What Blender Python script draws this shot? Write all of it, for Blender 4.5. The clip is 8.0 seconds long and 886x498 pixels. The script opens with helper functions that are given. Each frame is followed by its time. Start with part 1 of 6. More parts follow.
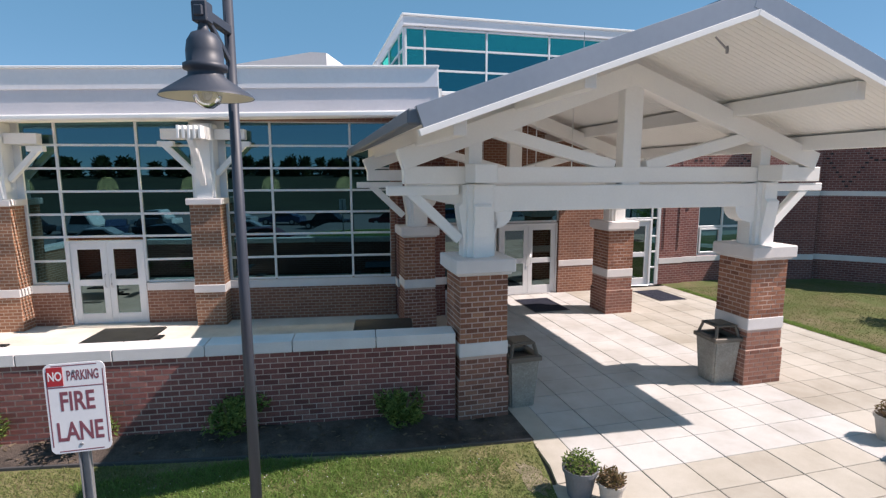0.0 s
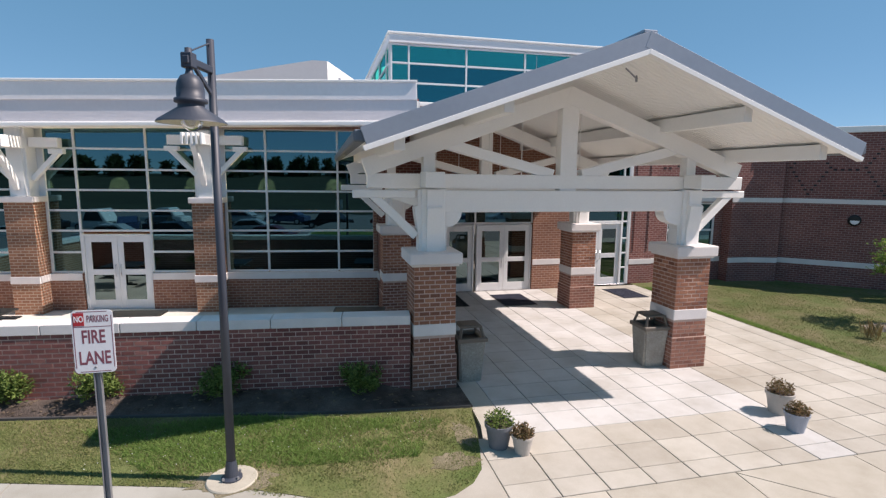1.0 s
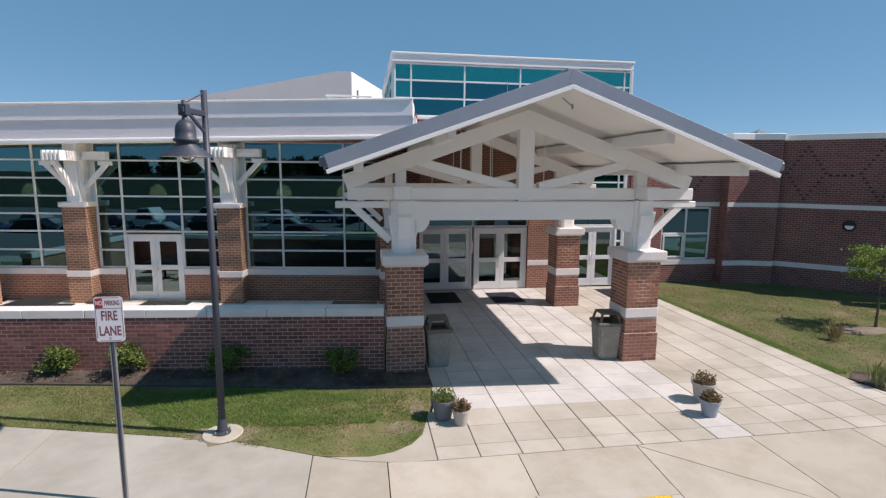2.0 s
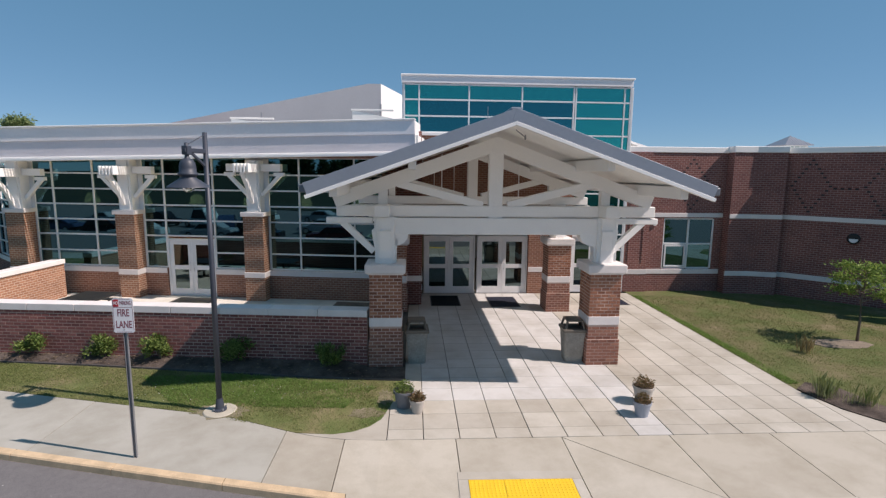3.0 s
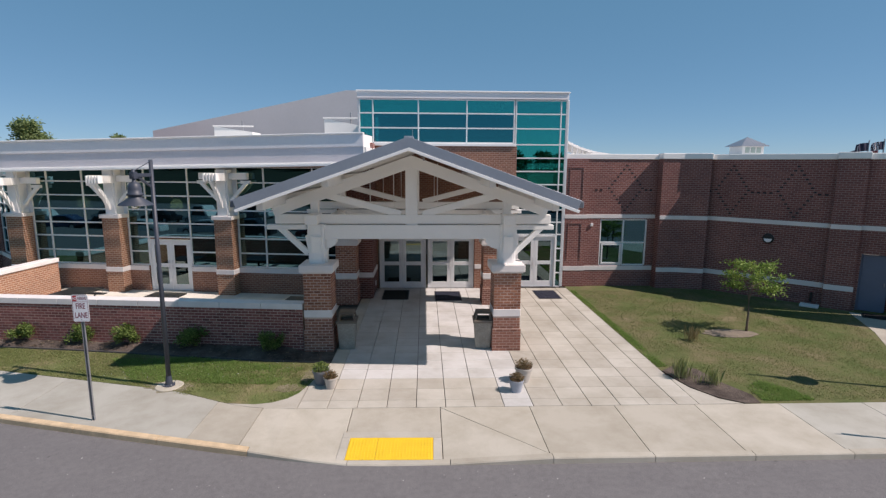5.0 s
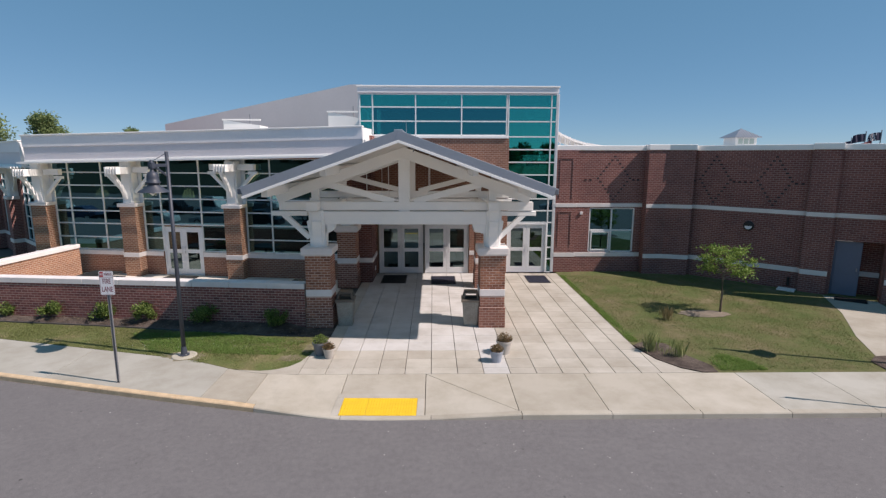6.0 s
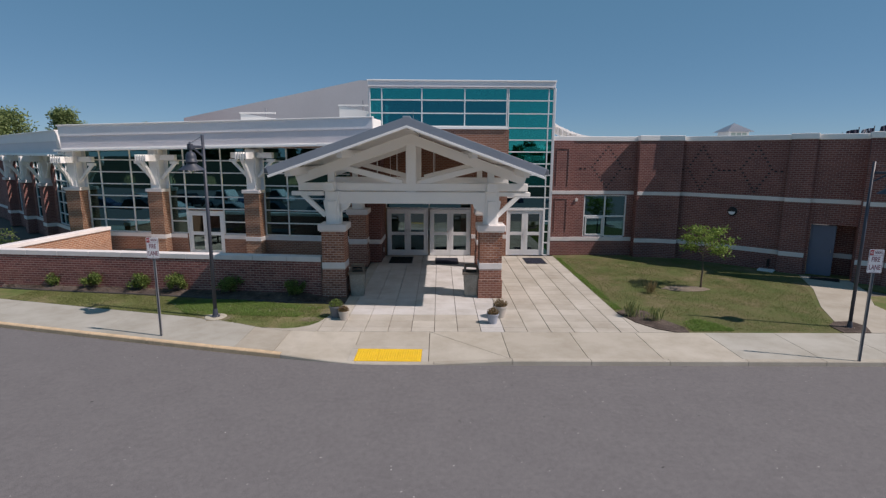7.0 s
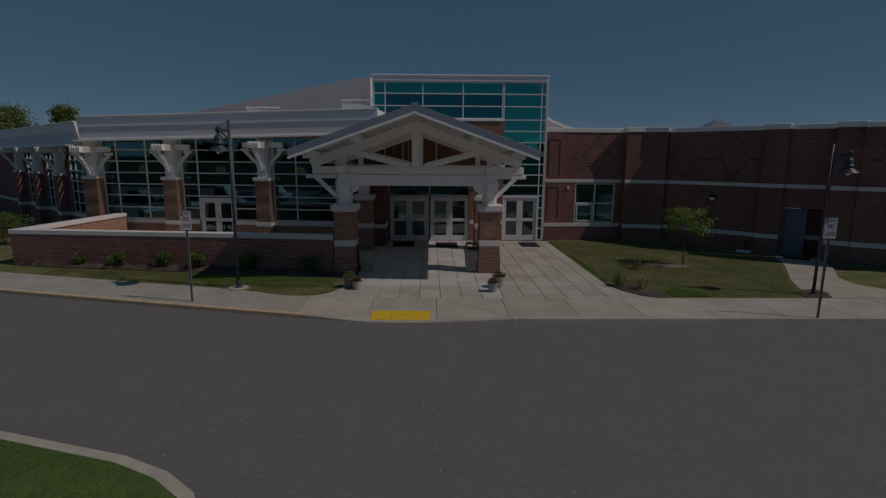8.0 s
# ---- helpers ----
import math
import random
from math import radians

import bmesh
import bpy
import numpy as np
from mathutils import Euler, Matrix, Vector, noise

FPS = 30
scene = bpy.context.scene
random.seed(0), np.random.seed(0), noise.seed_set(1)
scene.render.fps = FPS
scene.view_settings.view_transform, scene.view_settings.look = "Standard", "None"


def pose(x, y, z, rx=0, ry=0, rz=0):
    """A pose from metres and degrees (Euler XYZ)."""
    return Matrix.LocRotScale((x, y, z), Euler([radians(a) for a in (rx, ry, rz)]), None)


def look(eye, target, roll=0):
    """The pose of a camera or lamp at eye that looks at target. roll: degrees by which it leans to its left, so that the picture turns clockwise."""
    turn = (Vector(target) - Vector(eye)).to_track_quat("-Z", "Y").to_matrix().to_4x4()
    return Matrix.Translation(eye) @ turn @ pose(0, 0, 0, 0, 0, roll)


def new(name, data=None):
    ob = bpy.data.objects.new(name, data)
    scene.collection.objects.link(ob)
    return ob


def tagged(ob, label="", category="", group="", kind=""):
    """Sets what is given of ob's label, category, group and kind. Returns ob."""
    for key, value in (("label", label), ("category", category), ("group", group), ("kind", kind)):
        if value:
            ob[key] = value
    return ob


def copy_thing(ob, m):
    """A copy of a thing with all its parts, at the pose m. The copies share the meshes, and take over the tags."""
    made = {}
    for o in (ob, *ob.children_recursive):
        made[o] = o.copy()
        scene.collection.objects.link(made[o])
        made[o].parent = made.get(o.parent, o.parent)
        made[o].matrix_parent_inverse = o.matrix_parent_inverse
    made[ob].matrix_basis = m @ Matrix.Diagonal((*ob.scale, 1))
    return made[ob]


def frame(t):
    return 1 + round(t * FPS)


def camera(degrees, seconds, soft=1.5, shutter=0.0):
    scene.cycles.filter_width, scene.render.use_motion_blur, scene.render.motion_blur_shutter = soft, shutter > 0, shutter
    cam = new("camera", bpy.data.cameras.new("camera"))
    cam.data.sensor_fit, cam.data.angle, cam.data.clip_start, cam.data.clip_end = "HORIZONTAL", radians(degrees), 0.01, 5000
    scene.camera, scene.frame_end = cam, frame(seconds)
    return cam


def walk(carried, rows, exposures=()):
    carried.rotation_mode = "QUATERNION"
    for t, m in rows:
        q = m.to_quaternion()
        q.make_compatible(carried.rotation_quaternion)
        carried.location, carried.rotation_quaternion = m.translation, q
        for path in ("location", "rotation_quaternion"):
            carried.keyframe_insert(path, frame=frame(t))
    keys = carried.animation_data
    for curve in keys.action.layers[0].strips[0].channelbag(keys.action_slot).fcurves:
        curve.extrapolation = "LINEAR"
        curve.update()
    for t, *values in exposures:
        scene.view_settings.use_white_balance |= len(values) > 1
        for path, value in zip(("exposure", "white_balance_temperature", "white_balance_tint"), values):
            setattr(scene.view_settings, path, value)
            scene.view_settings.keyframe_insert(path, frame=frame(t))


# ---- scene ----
# camera: seconds, eye, a point ahead, roll
cam = camera(81.38, 8.0, soft=1.3)
PATH = [
    (0, (-5.586, -14.975, 3.792), (-3.133, -5.385, 2.372), -0.15),
    (0.5, (-5.391, -15.731, 3.919), (-2.995, -6.129, 2.484), 0.09),
    (1, (-5.041, -16.501, 3.865), (-2.745, -6.867, 2.481), 0.57),
    (1.5, (-4.560, -17.356, 3.973), (-2.546, -7.662, 2.569), 0.53),
    (3, (-2.405, -19.762, 4.707), (-1.839, -9.886, 3.239), 0.61),
    (3.5, (-1.657, -20.442, 4.929), (-1.246, -10.566, 3.417), 0.48),
    (4, (-1.015, -21.018, 5.138), (-0.558, -11.153, 3.565), 0.41),
    (4.5, (-0.491, -21.432, 5.304), (-0.085, -11.565, 3.730), 0.40),
    (6, (0.446, -23.149, 5.268), (0.636, -13.306, 3.510), 0.18),
    (6.5, (0.537, -24.010, 5.075), (0.579, -14.171, 3.292), 0.33),
    (7, (0.508, -24.930, 4.838), (0.589, -15.090, 3.058), 0.36),
    (7.5, (0.356, -25.746, 4.571), (0.580, -15.904, 2.818), 0.27),
    (8, (0.088, -26.547, 4.258), (0.327, -16.704, 2.513), 0.39),
]
STOPS = [(0.0, 0.62), (0.5, 0.56), (1.0, 0.50), (1.5, 0.42), (3.0, 0.21), (3.5, 0.17), (6.0, 0.19), (6.6, 0.19), (7.0, -0.12), (7.5, -0.93), (8.0, -1.93)]
EXPOSURES = [(t, s, 6880, 20) for t, s in STOPS]
walk(cam, [(t, look(eye, ahead, roll)) for t, eye, ahead, roll in PATH], EXPOSURES)

# ---- light ----
SUN_EL, SUN_AZ = 48.0, 16.0  # the sun stands towards +x, a little towards -y
world = bpy.data.worlds.new("sky")
scene.world = world
world.use_nodes = True
wn = world.node_tree.nodes
sky = wn.new("ShaderNodeTexSky")
sky.sky_type, sky.sun_disc = "NISHITA", False
sky.sun_elevation, sky.sun_rotation = radians(SUN_EL), radians(90 + SUN_AZ)
sky.air_density, sky.dust_density, sky.ozone_density = 0.7, 0.0, 3.0
sky.altitude = 1500
wn["Background"].inputs[1].default_value = 0.105
flat = wn.new("ShaderNodeMix")  # evens the sky's brightness between zenith and horizon
flat.data_type = "RGBA"
flat.inputs[0].default_value = 0.62
flat.inputs[7].default_value = (0.72, 2.42, 3.75, 1.0)
world.node_tree.links.new(sky.outputs[0], flat.inputs[6])
world.node_tree.links.new(flat.outputs[2], wn["Background"].inputs[0])
sun_data = bpy.data.lights.new("sun", "SUN")
sun_data.energy, sun_data.angle, sun_data.color = 4.5, radians(0.5), (1.0, 0.935, 0.87)
sun = new("sun", sun_data)
sa, se = radians(SUN_AZ), radians(SUN_EL)
sun_dir = Vector((math.cos(sa) * math.cos(se), -math.sin(sa) * math.cos(se), math.sin(se)))
sun.matrix_world = look(sun_dir * 60, (0, 0, 0))

# ---- small tools ----
def part(name, bm, mat, parent=None, label="", m=None, smooth=False):
    """Links a bmesh as one mesh object, under a parent where there is one."""
    me = bpy.data.meshes.new(name)
    bm.to_mesh(me)
    bm.free()
    me.materials.append(mat)
    if smooth:
        me.polygons.foreach_set("use_smooth", [True] * len(me.polygons))
    ob = new(name, me)
    if parent is not None:
        ob.parent = parent
    if m is not None:
        ob.matrix_basis = m
    if label:
        ob["label"] = label
    return ob


def share(name, me, parent, m):
    """One more object on a mesh that is there already."""
    ob = new(name, me)
    ob.parent = parent
    ob.matrix_basis = m
    return ob


def thing(name, m, label, category, group="", kind=""):
    return tagged(place(new(name), m), label, category, group, kind)


def place(ob, m):
    ob.matrix_basis = m
    return ob


def box(bm, x0, x1, y0, y1, z0, z1, r=0.0, m=None):
    """A box; r rounds its edges; m moves it."""
    vs = [bm.verts.new((x, y, z)) for x in (x0, x1) for y in (y0, y1) for z in (z0, z1)]
    fs = [bm.faces.new([vs[i] for i in f]) for f in ((0, 1, 3, 2), (4, 6, 7, 5), (0, 4, 5, 1), (2, 3, 7, 6), (0, 2, 6, 4), (1, 5, 7, 3))]
    if r > 0:
        es = list({e for f in fs for e in f.edges})
        out = bmesh.ops.bevel(bm, geom=es, offset=r, segments=1, affect="EDGES", clamp_overlap=True)
        vs = list({v for f in out["faces"] for v in f.verts} | {v for v in vs if v.is_valid})
    if m is not None:
        bmesh.ops.transform(bm, matrix=m, verts=vs)
    return vs


def beam(bm, a, b, w, h, r=0.0, up=(0, 0, 1)):
    """A beam from a to b, w wide and h deep across it."""
    a, b = Vector(a), Vector(b)
    d = b - a
    x = d.normalized()
    y = Vector(up).cross(x)
    y = y.normalized() if y.length > 1e-4 else Vector((0, 1, 0))
    z = x.cross(y)
    m = Matrix((x, y, z)).transposed().to_4x4()
    m.translation = a
    box(bm, 0, d.length, -w / 2, w / 2, -h / 2, h / 2, r, m)


def tube(bm, pts, radii, n=10, caps=True):
    """A round tube through points, with a radius at each."""
    pts = [Vector(p) for p in pts]
    rings = []
    for i, p in enumerate(pts):
        d = (pts[min(i + 1, len(pts) - 1)] - pts[max(i - 1, 0)]).normalized()
        s = d.cross(Vector((0, 0, 1)))
        s = s.normalized() if s.length > 1e-3 else Vector((1, 0, 0))
        t = d.cross(s)
        rings.append([bm.verts.new(p + radii[i] * (math.cos(2 * math.pi * k / n) * s + math.sin(2 * math.pi * k / n) * t)) for k in range(n)])
    for u, v in zip(rings, rings[1:]):
        for k in range(n):
            bm.faces.new((u[k], u[(k + 1) % n], v[(k + 1) % n], v[k]))
    if caps:
        bm.faces.new(rings[0][::-1])
        bm.faces.new(rings[-1])


def lathe(bm, profile, n=24, at=(0, 0, 0)):
    """A turned form from (radius, height) pairs."""
    ax, ay, az = at
    rings = [[bm.verts.new((ax + r * math.cos(2 * math.pi * k / n), ay + r * math.sin(2 * math.pi * k / n), az + z)) for k in range(n)] for r, z in profile]
    for u, v in zip(rings, rings[1:]):
        for k in range(n):
            bm.faces.new((u[k], u[(k + 1) % n], v[(k + 1) % n], v[k]))


def sheet(bm, outline, z0, z1):
    """A flat slab with this outline, from z0 up to z1."""
    top = [bm.verts.new((x, y, z1)) for x, y in outline]
    low = [bm.verts.new((x, y, z0)) for x, y in outline]
    bm.faces.new(top)
    n = len(outline)
    for k in range(n):
        bm.faces.new((low[k], low[(k + 1) % n], top[(k + 1) % n], top[k]))
    bmesh.ops.recalc_face_normals(bm, faces=bm.faces)


def BM():
    return bmesh.new()


def one_box(name, dims, mat, parent=None, label="", r=0.01, m=None):
    bm = BM()
    box(bm, *dims, r)
    return part(name, bm, mat, parent, label, m)

# ---- materials ----
def material(name, rough=0.7, metal=0.0, spec=0.5):
    mat = bpy.data.materials.new(name)
    mat.use_nodes = True
    nt = mat.node_tree
    b = nt.nodes["Principled BSDF"]
    b.inputs["Roughness"].default_value, b.inputs["Metallic"].default_value = rough, metal
    b.inputs["Specular IOR Level"].default_value = spec
    return mat, nt, b


def node(nt, kind, **values):
    n = nt.nodes.new(kind)
    for key, value in values.items():
        n.inputs[key.replace("_", " ")].default_value = value
    return n


def coords(nt, scale=(1, 1, 1), world_space=False):
    """Places in metres, in the object's own axes or the world's."""
    mp = node(nt, "ShaderNodeMapping", Scale=scale)
    if world_space:
        src = nt.nodes.new("ShaderNodeNewGeometry").outputs["Position"]
    else:
        src = nt.nodes.new("ShaderNodeTexCoord").outputs["Object"]
    nt.links.new(src, mp.inputs[0])
    return mp.outputs[0]


def noisy(nt, vec, scale, detail=4.0, rough=0.6):
    n = node(nt, "ShaderNodeTexNoise", Scale=scale, Detail=detail, Roughness=rough)
    nt.links.new(vec, n.inputs["Vector"])
    return n.outputs["Fac"]


def ramp(nt, fac, *stops):
    r = nt.nodes.new("ShaderNodeValToRGB")
    while len(r.color_ramp.elements) < len(stops):
        r.color_ramp.elements.new(0.5)
    for e, (p, c) in zip(r.color_ramp.elements, stops):
        e.position, e.color = p, (*c, 1.0) if len(c) == 3 else c
    nt.links.new(fac, r.inputs[0])
    return r.outputs[0]


def mixc(nt, a, b, fac, how="MIX"):
    m = nt.nodes.new("ShaderNodeMix")
    m.data_type, m.blend_type = "RGBA", how
    for sock, v in ((m.inputs[6], a), (m.inputs[7], b), (m.inputs[0], fac)):
        if isinstance(v, (tuple, float, int)):
            sock.default_value = (*v, 1.0) if isinstance(v, tuple) else v
        else:
            nt.links.new(v, sock)
    return m.outputs[2]


def bump(nt, b, height, strength, dist=0.01):
    n = node(nt, "ShaderNodeBump", Strength=strength, Distance=dist)
    nt.links.new(height, n.inputs["Height"])
    nt.links.new(n.outputs[0], b.inputs["Normal"])


def plain(name, c, rough=0.6, metal=0.0, vary=0.12, scale=3.0, grain=40.0, spec=0.5, bumpy=0.0, world_space=True):
    """Paint, metal, stone: one colour with stains at a large scale and grain at a small one."""
    mat, nt, b = material(name, rough, metal, spec)
    v = coords(nt, world_space=world_space)
    big, small = noisy(nt, v, scale, 3), noisy(nt, v, grain, 3)
    lo, hi = tuple(q * (1 - vary) for q in c), tuple(min(1, q * (1 + vary * 0.7)) for q in c)
    col = mixc(nt, ramp(nt, big, (0.3, lo), (0.7, hi)), ramp(nt, small, (0.3, lo), (0.7, hi)), 0.4)
    nt.links.new(col, b.inputs["Base Color"])
    rr = node(nt, "ShaderNodeMapRange", To_Min=max(0.02, rough - 0.1), To_Max=min(1, rough + 0.1))
    nt.links.new(big, rr.inputs[0])
    nt.links.new(rr.outputs[0], b.inputs["Roughness"])
    if bumpy:
        bump(nt, b, small, bumpy, 0.004)
    return mat


def brickwork(name, tones, mortar, bw=0.205, bh=0.073):
    """Brick courses for walls that stay far off: running bond in the wall's own axes."""
    mat, nt, b = material(name, 0.85, 0, 0.25)
    tc = nt.nodes.new("ShaderNodeTexCoord")
    sep = nt.nodes.new("ShaderNodeSeparateXYZ")
    nt.links.new(tc.outputs["Object"], sep.inputs[0])
    add = nt.nodes.new("ShaderNodeMath")
    nt.links.new(sep.outputs[0], add.inputs[0])
    nt.links.new(sep.outputs[1], add.inputs[1])
    com = nt.nodes.new("ShaderNodeCombineXYZ")
    nt.links.new(add.outputs[0], com.inputs[0])
    nt.links.new(sep.outputs[2], com.inputs[1])
    br = node(nt, "ShaderNodeTexBrick", Scale=1.0, Mortar_Size=0.009, Mortar_Smooth=0.2, Brick_Width=bw, Row_Height=bh)
    br.inputs["Color1"].default_value, br.inputs["Color2"].default_value = (*tones[0], 1), (*tones[1], 1)
    br.inputs["Mortar"].default_value = (*mortar, 1)
    br.offset = 0.5
    nt.links.new(com.outputs[0], br.inputs["Vector"])
    v = coords(nt, world_space=True)
    stain = ramp(nt, noisy(nt, v, 0.5, 5), (0.3, (0.72, 0.72, 0.74)), (0.7, (1.12, 1.08, 1.05)))
    grit = ramp(nt, noisy(nt, v, 60, 3), (0.2, (0.75, 0.75, 0.75)), (0.8, (1.2, 1.2, 1.2)))
    col = mixc(nt, mixc(nt, br.outputs["Color"], stain, 1.0, "MULTIPLY"), grit, 1.0, "MULTIPLY")
    nt.links.new(col, b.inputs["Base Color"])
    inv = nt.nodes.new("ShaderNodeMath")
    inv.operation = "SUBTRACT"
    inv.inputs[0].default_value = 1.0
    nt.links.new(br.outputs["Fac"], inv.inputs[1])
    bump(nt, b, inv.outputs[0], 0.6, 0.008)
    return mat


def brick_piece(name, dark, mid, light):
    """One fired brick of many: its tone differs from piece to piece."""
    mat, nt, b = material(name, 0.85, 0, 0.25)
    oi = nt.nodes.new("ShaderNodeObjectInfo")
    ge = nt.nodes.new("ShaderNodeNewGeometry")
    add = nt.nodes.new("ShaderNodeMath")
    nt.links.new(oi.outputs["Random"], add.inputs[0])
    nt.links.new(ge.outputs["Random Per Island"], add.inputs[1])
    fr = nt.nodes.new("ShaderNodeMath")
    fr.operation = "FRACT"
    nt.links.new(add.outputs[0], fr.inputs[0])
    tone = ramp(nt, fr.outputs[0], (0.0, dark), (0.35, mid), (0.75, mid), (1.0, light))
    v = coords(nt, world_space=True)
    grit = noisy(nt, v, 45, 4)
    stain = ramp(nt, noisy(nt, v, 0.7, 4), (0.3, (0.78, 0.78, 0.8)), (0.7, (1.1, 1.08, 1.05)))
    col = mixc(nt, mixc(nt, tone, ramp(nt, grit, (0.2, (0.7, 0.7, 0.7)), (0.8, (1.25, 1.25, 1.25))), 1.0, "MULTIPLY"), stain, 1.0, "MULTIPLY")
    nt.links.new(col, b.inputs["Base Color"])
    bump(nt, b, grit, 0.5, 0.004)
    return mat


def ground_mat(name, stops, s_big, s_small, rough=0.95, bumpy=0.6, dist=0.02, fleck=None, patchy=1.0, speck=None):
    mat, nt, b = material(name, rough, 0, 0.2)
    v = coords(nt, world_space=True)
    big, mid, small = noisy(nt, v, s_big, 5), noisy(nt, v, s_big * 7, 4), noisy(nt, v, s_small, 4)
    c1 = ramp(nt, big, *stops)
    c2 = ramp(nt, small, (0.25, (0.62, 0.62, 0.62)), (0.75, (1.3, 1.3, 1.3)))
    c3 = ramp(nt, mid, (0.3, (1 - 0.15 * patchy,) * 3), (0.7, (1 + 0.12 * patchy,) * 3))
    col = mixc(nt, mixc(nt, c1, c2, 1.0, "MULTIPLY"), c3, 1.0, "MULTIPLY")
    if fleck:
        f = ramp(nt, noisy(nt, v, fleck[0], 2), (fleck[1], (0, 0, 0)), (fleck[1] + 0.04, (1, 1, 1)))
        col = mixc(nt, col, fleck[2], f)
    if speck:
        f = ramp(nt, noisy(nt, v, speck[0], 1), (speck[1], (0, 0, 0)), (speck[1] + 0.03, (1, 1, 1)))
        col = mixc(nt, col, speck[2], f)
    nt.links.new(col, b.inputs["Base Color"])
    bump(nt, b, small, bumpy, dist)
    return mat


def slab_mat(name, a, c):
    """Cast concrete paving: each slab a little different, with stains that cross the joints."""
    mat, nt, b = material(name, 0.88, 0, 0.3)
    oi = nt.nodes.new("ShaderNodeObjectInfo")
    v = coords(nt, world_space=True)
    tone = ramp(nt, oi.outputs["Random"], (0.0, a), (1.0, c))
    stain = ramp(nt, noisy(nt, v, 0.9, 6, 0.65), (0.3, (0.8, 0.78, 0.74)), (0.6, (1.04, 1.04, 1.04)))
    grit = ramp(nt, noisy(nt, v, 90, 3), (0.2, (0.88, 0.88, 0.88)), (0.8, (1.1, 1.1, 1.1)))
    col = mixc(nt, mixc(nt, tone, stain, 1.0, "MULTIPLY"), grit, 1.0, "MULTIPLY")
    nt.links.new(col, b.inputs["Base Color"])
    bump(nt, b, noisy(nt, v, 120, 2), 0.25, 0.003)
    return mat


def glass(name, tint, mirror, gloss_col=(0.9, 0.95, 1.0)):
    """A pane: partly a mirror, partly tinted clear."""
    mat = bpy.data.materials.new(name)
    mat.use_nodes = True
    nt = mat.node_tree
    nt.nodes.clear()
    out = nt.nodes.new("ShaderNodeOutputMaterial")
    tr = nt.nodes.new("ShaderNodeBsdfTransparent")
    tr.inputs[0].default_value = (*tint, 1)
    gl = nt.nodes.new("ShaderNodeBsdfGlossy")
    gl.inputs["Color"].default_value = (*gloss_col, 1)
    gl.inputs["Roughness"].default_value = 0.004
    wob = noisy(nt, coords(nt, world_space=True), 0.8, 1)
    bp = node(nt, "ShaderNodeBump", Strength=0.05, Distance=0.02)
    nt.links.new(wob, bp.inputs["Height"])
    nt.links.new(bp.outputs[0], gl.inputs["Normal"])
    fr = node(nt, "ShaderNodeFresnel", IOR=1.5)
    mr = node(nt, "ShaderNodeMapRange", To_Min=mirror, To_Max=1.0)
    nt.links.new(fr.outputs[0], mr.inputs[0])
    mx = nt.nodes.new("ShaderNodeMixShader")
    nt.links.new(mr.outputs[0], mx.inputs[0])
    nt.links.new(tr.outputs[0], mx.inputs[1])
    nt.links.new(gl.outputs[0], mx.inputs[2])
    nt.links.new(mx.outputs[0], out.inputs[0])
    return mat


def leaf_mat(name, a, c, rough=0.6, thin=0.4):
    mat, nt, b = material(name, rough, 0, 0.3)
    ge = nt.nodes.new("ShaderNodeNewGeometry")
    tone = ramp(nt, ge.outputs["Random Per Island"], (0.0, a), (1.0, c))
    nt.links.new(tone, b.inputs["Base Color"])
    tl = nt.nodes.new("ShaderNodeBsdfTranslucent")  # light passes through thin leaves
    nt.links.new(tone, tl.inputs[0])
    mx = nt.nodes.new("ShaderNodeMixShader")
    mx.inputs[0].default_value = thin
    nt.links.new(b.outputs[0], mx.inputs[1])
    nt.links.new(tl.outputs[0], mx.inputs[2])
    nt.links.new(mx.outputs[0], nt.nodes["Material Output"].inputs[0])
    return mat


M_WALL = brickwork("brick_wall", ((0.275, 0.112, 0.097), (0.20, 0.080, 0.073)), (0.385, 0.28, 0.255), 0.205, 0.081)
# the wall brick with shade put into its colour, for return wall and alcove
M_WALL_SHADED = brickwork("shaded_red_brick", ((0.215, 0.083, 0.068), (0.15, 0.058, 0.052)), (0.36, 0.26, 0.235), 0.205, 0.081)
M_WALL_WARM = brickwork("brick_column", ((0.40, 0.205, 0.125), (0.30, 0.145, 0.088)), (0.55, 0.44, 0.35), 0.205, 0.081)
M_WALL_ENTRY = brickwork("brown_brick", ((0.33, 0.158, 0.105), (0.245, 0.112, 0.078)), (0.44, 0.33, 0.265), 0.205, 0.081)
M_BRICK = brick_piece("brick", (0.175, 0.068, 0.062), (0.265, 0.101, 0.089), (0.345, 0.155, 0.132))
M_BRICK_TAN = brick_piece("tan_brick", (0.215, 0.092, 0.060), (0.33, 0.148, 0.092), (0.42, 0.205, 0.128))
M_BRICK_RED = brick_piece("red_brick", (0.205, 0.089, 0.064), (0.295, 0.134, 0.095), (0.375, 0.185, 0.132))
M_BRICK_DARK = plain("dark_brick", (0.035, 0.025, 0.028), 0.8)
M_MORTAR = plain("mortar", (0.56, 0.41, 0.35), 0.95, vary=0.2, grain=90, bumpy=0.3)
M_STONE = plain("cast_stone", (0.74, 0.70, 0.685), 0.85, vary=0.13, scale=1.5, grain=70, spec=0.3, bumpy=0.2)
M_WHITE = plain("white_paint", (0.90, 0.89, 0.865), 0.45, vary=0.05, scale=0.8, grain=30)
M_SOFFIT = plain("white_deck", (0.93, 0.92, 0.89), 0.5, vary=0.05, scale=0.7, grain=30)
M_FRAME = plain("white_aluminium", (0.74, 0.75, 0.76), 0.35, 0.0, 0.04, 1.0, 30)
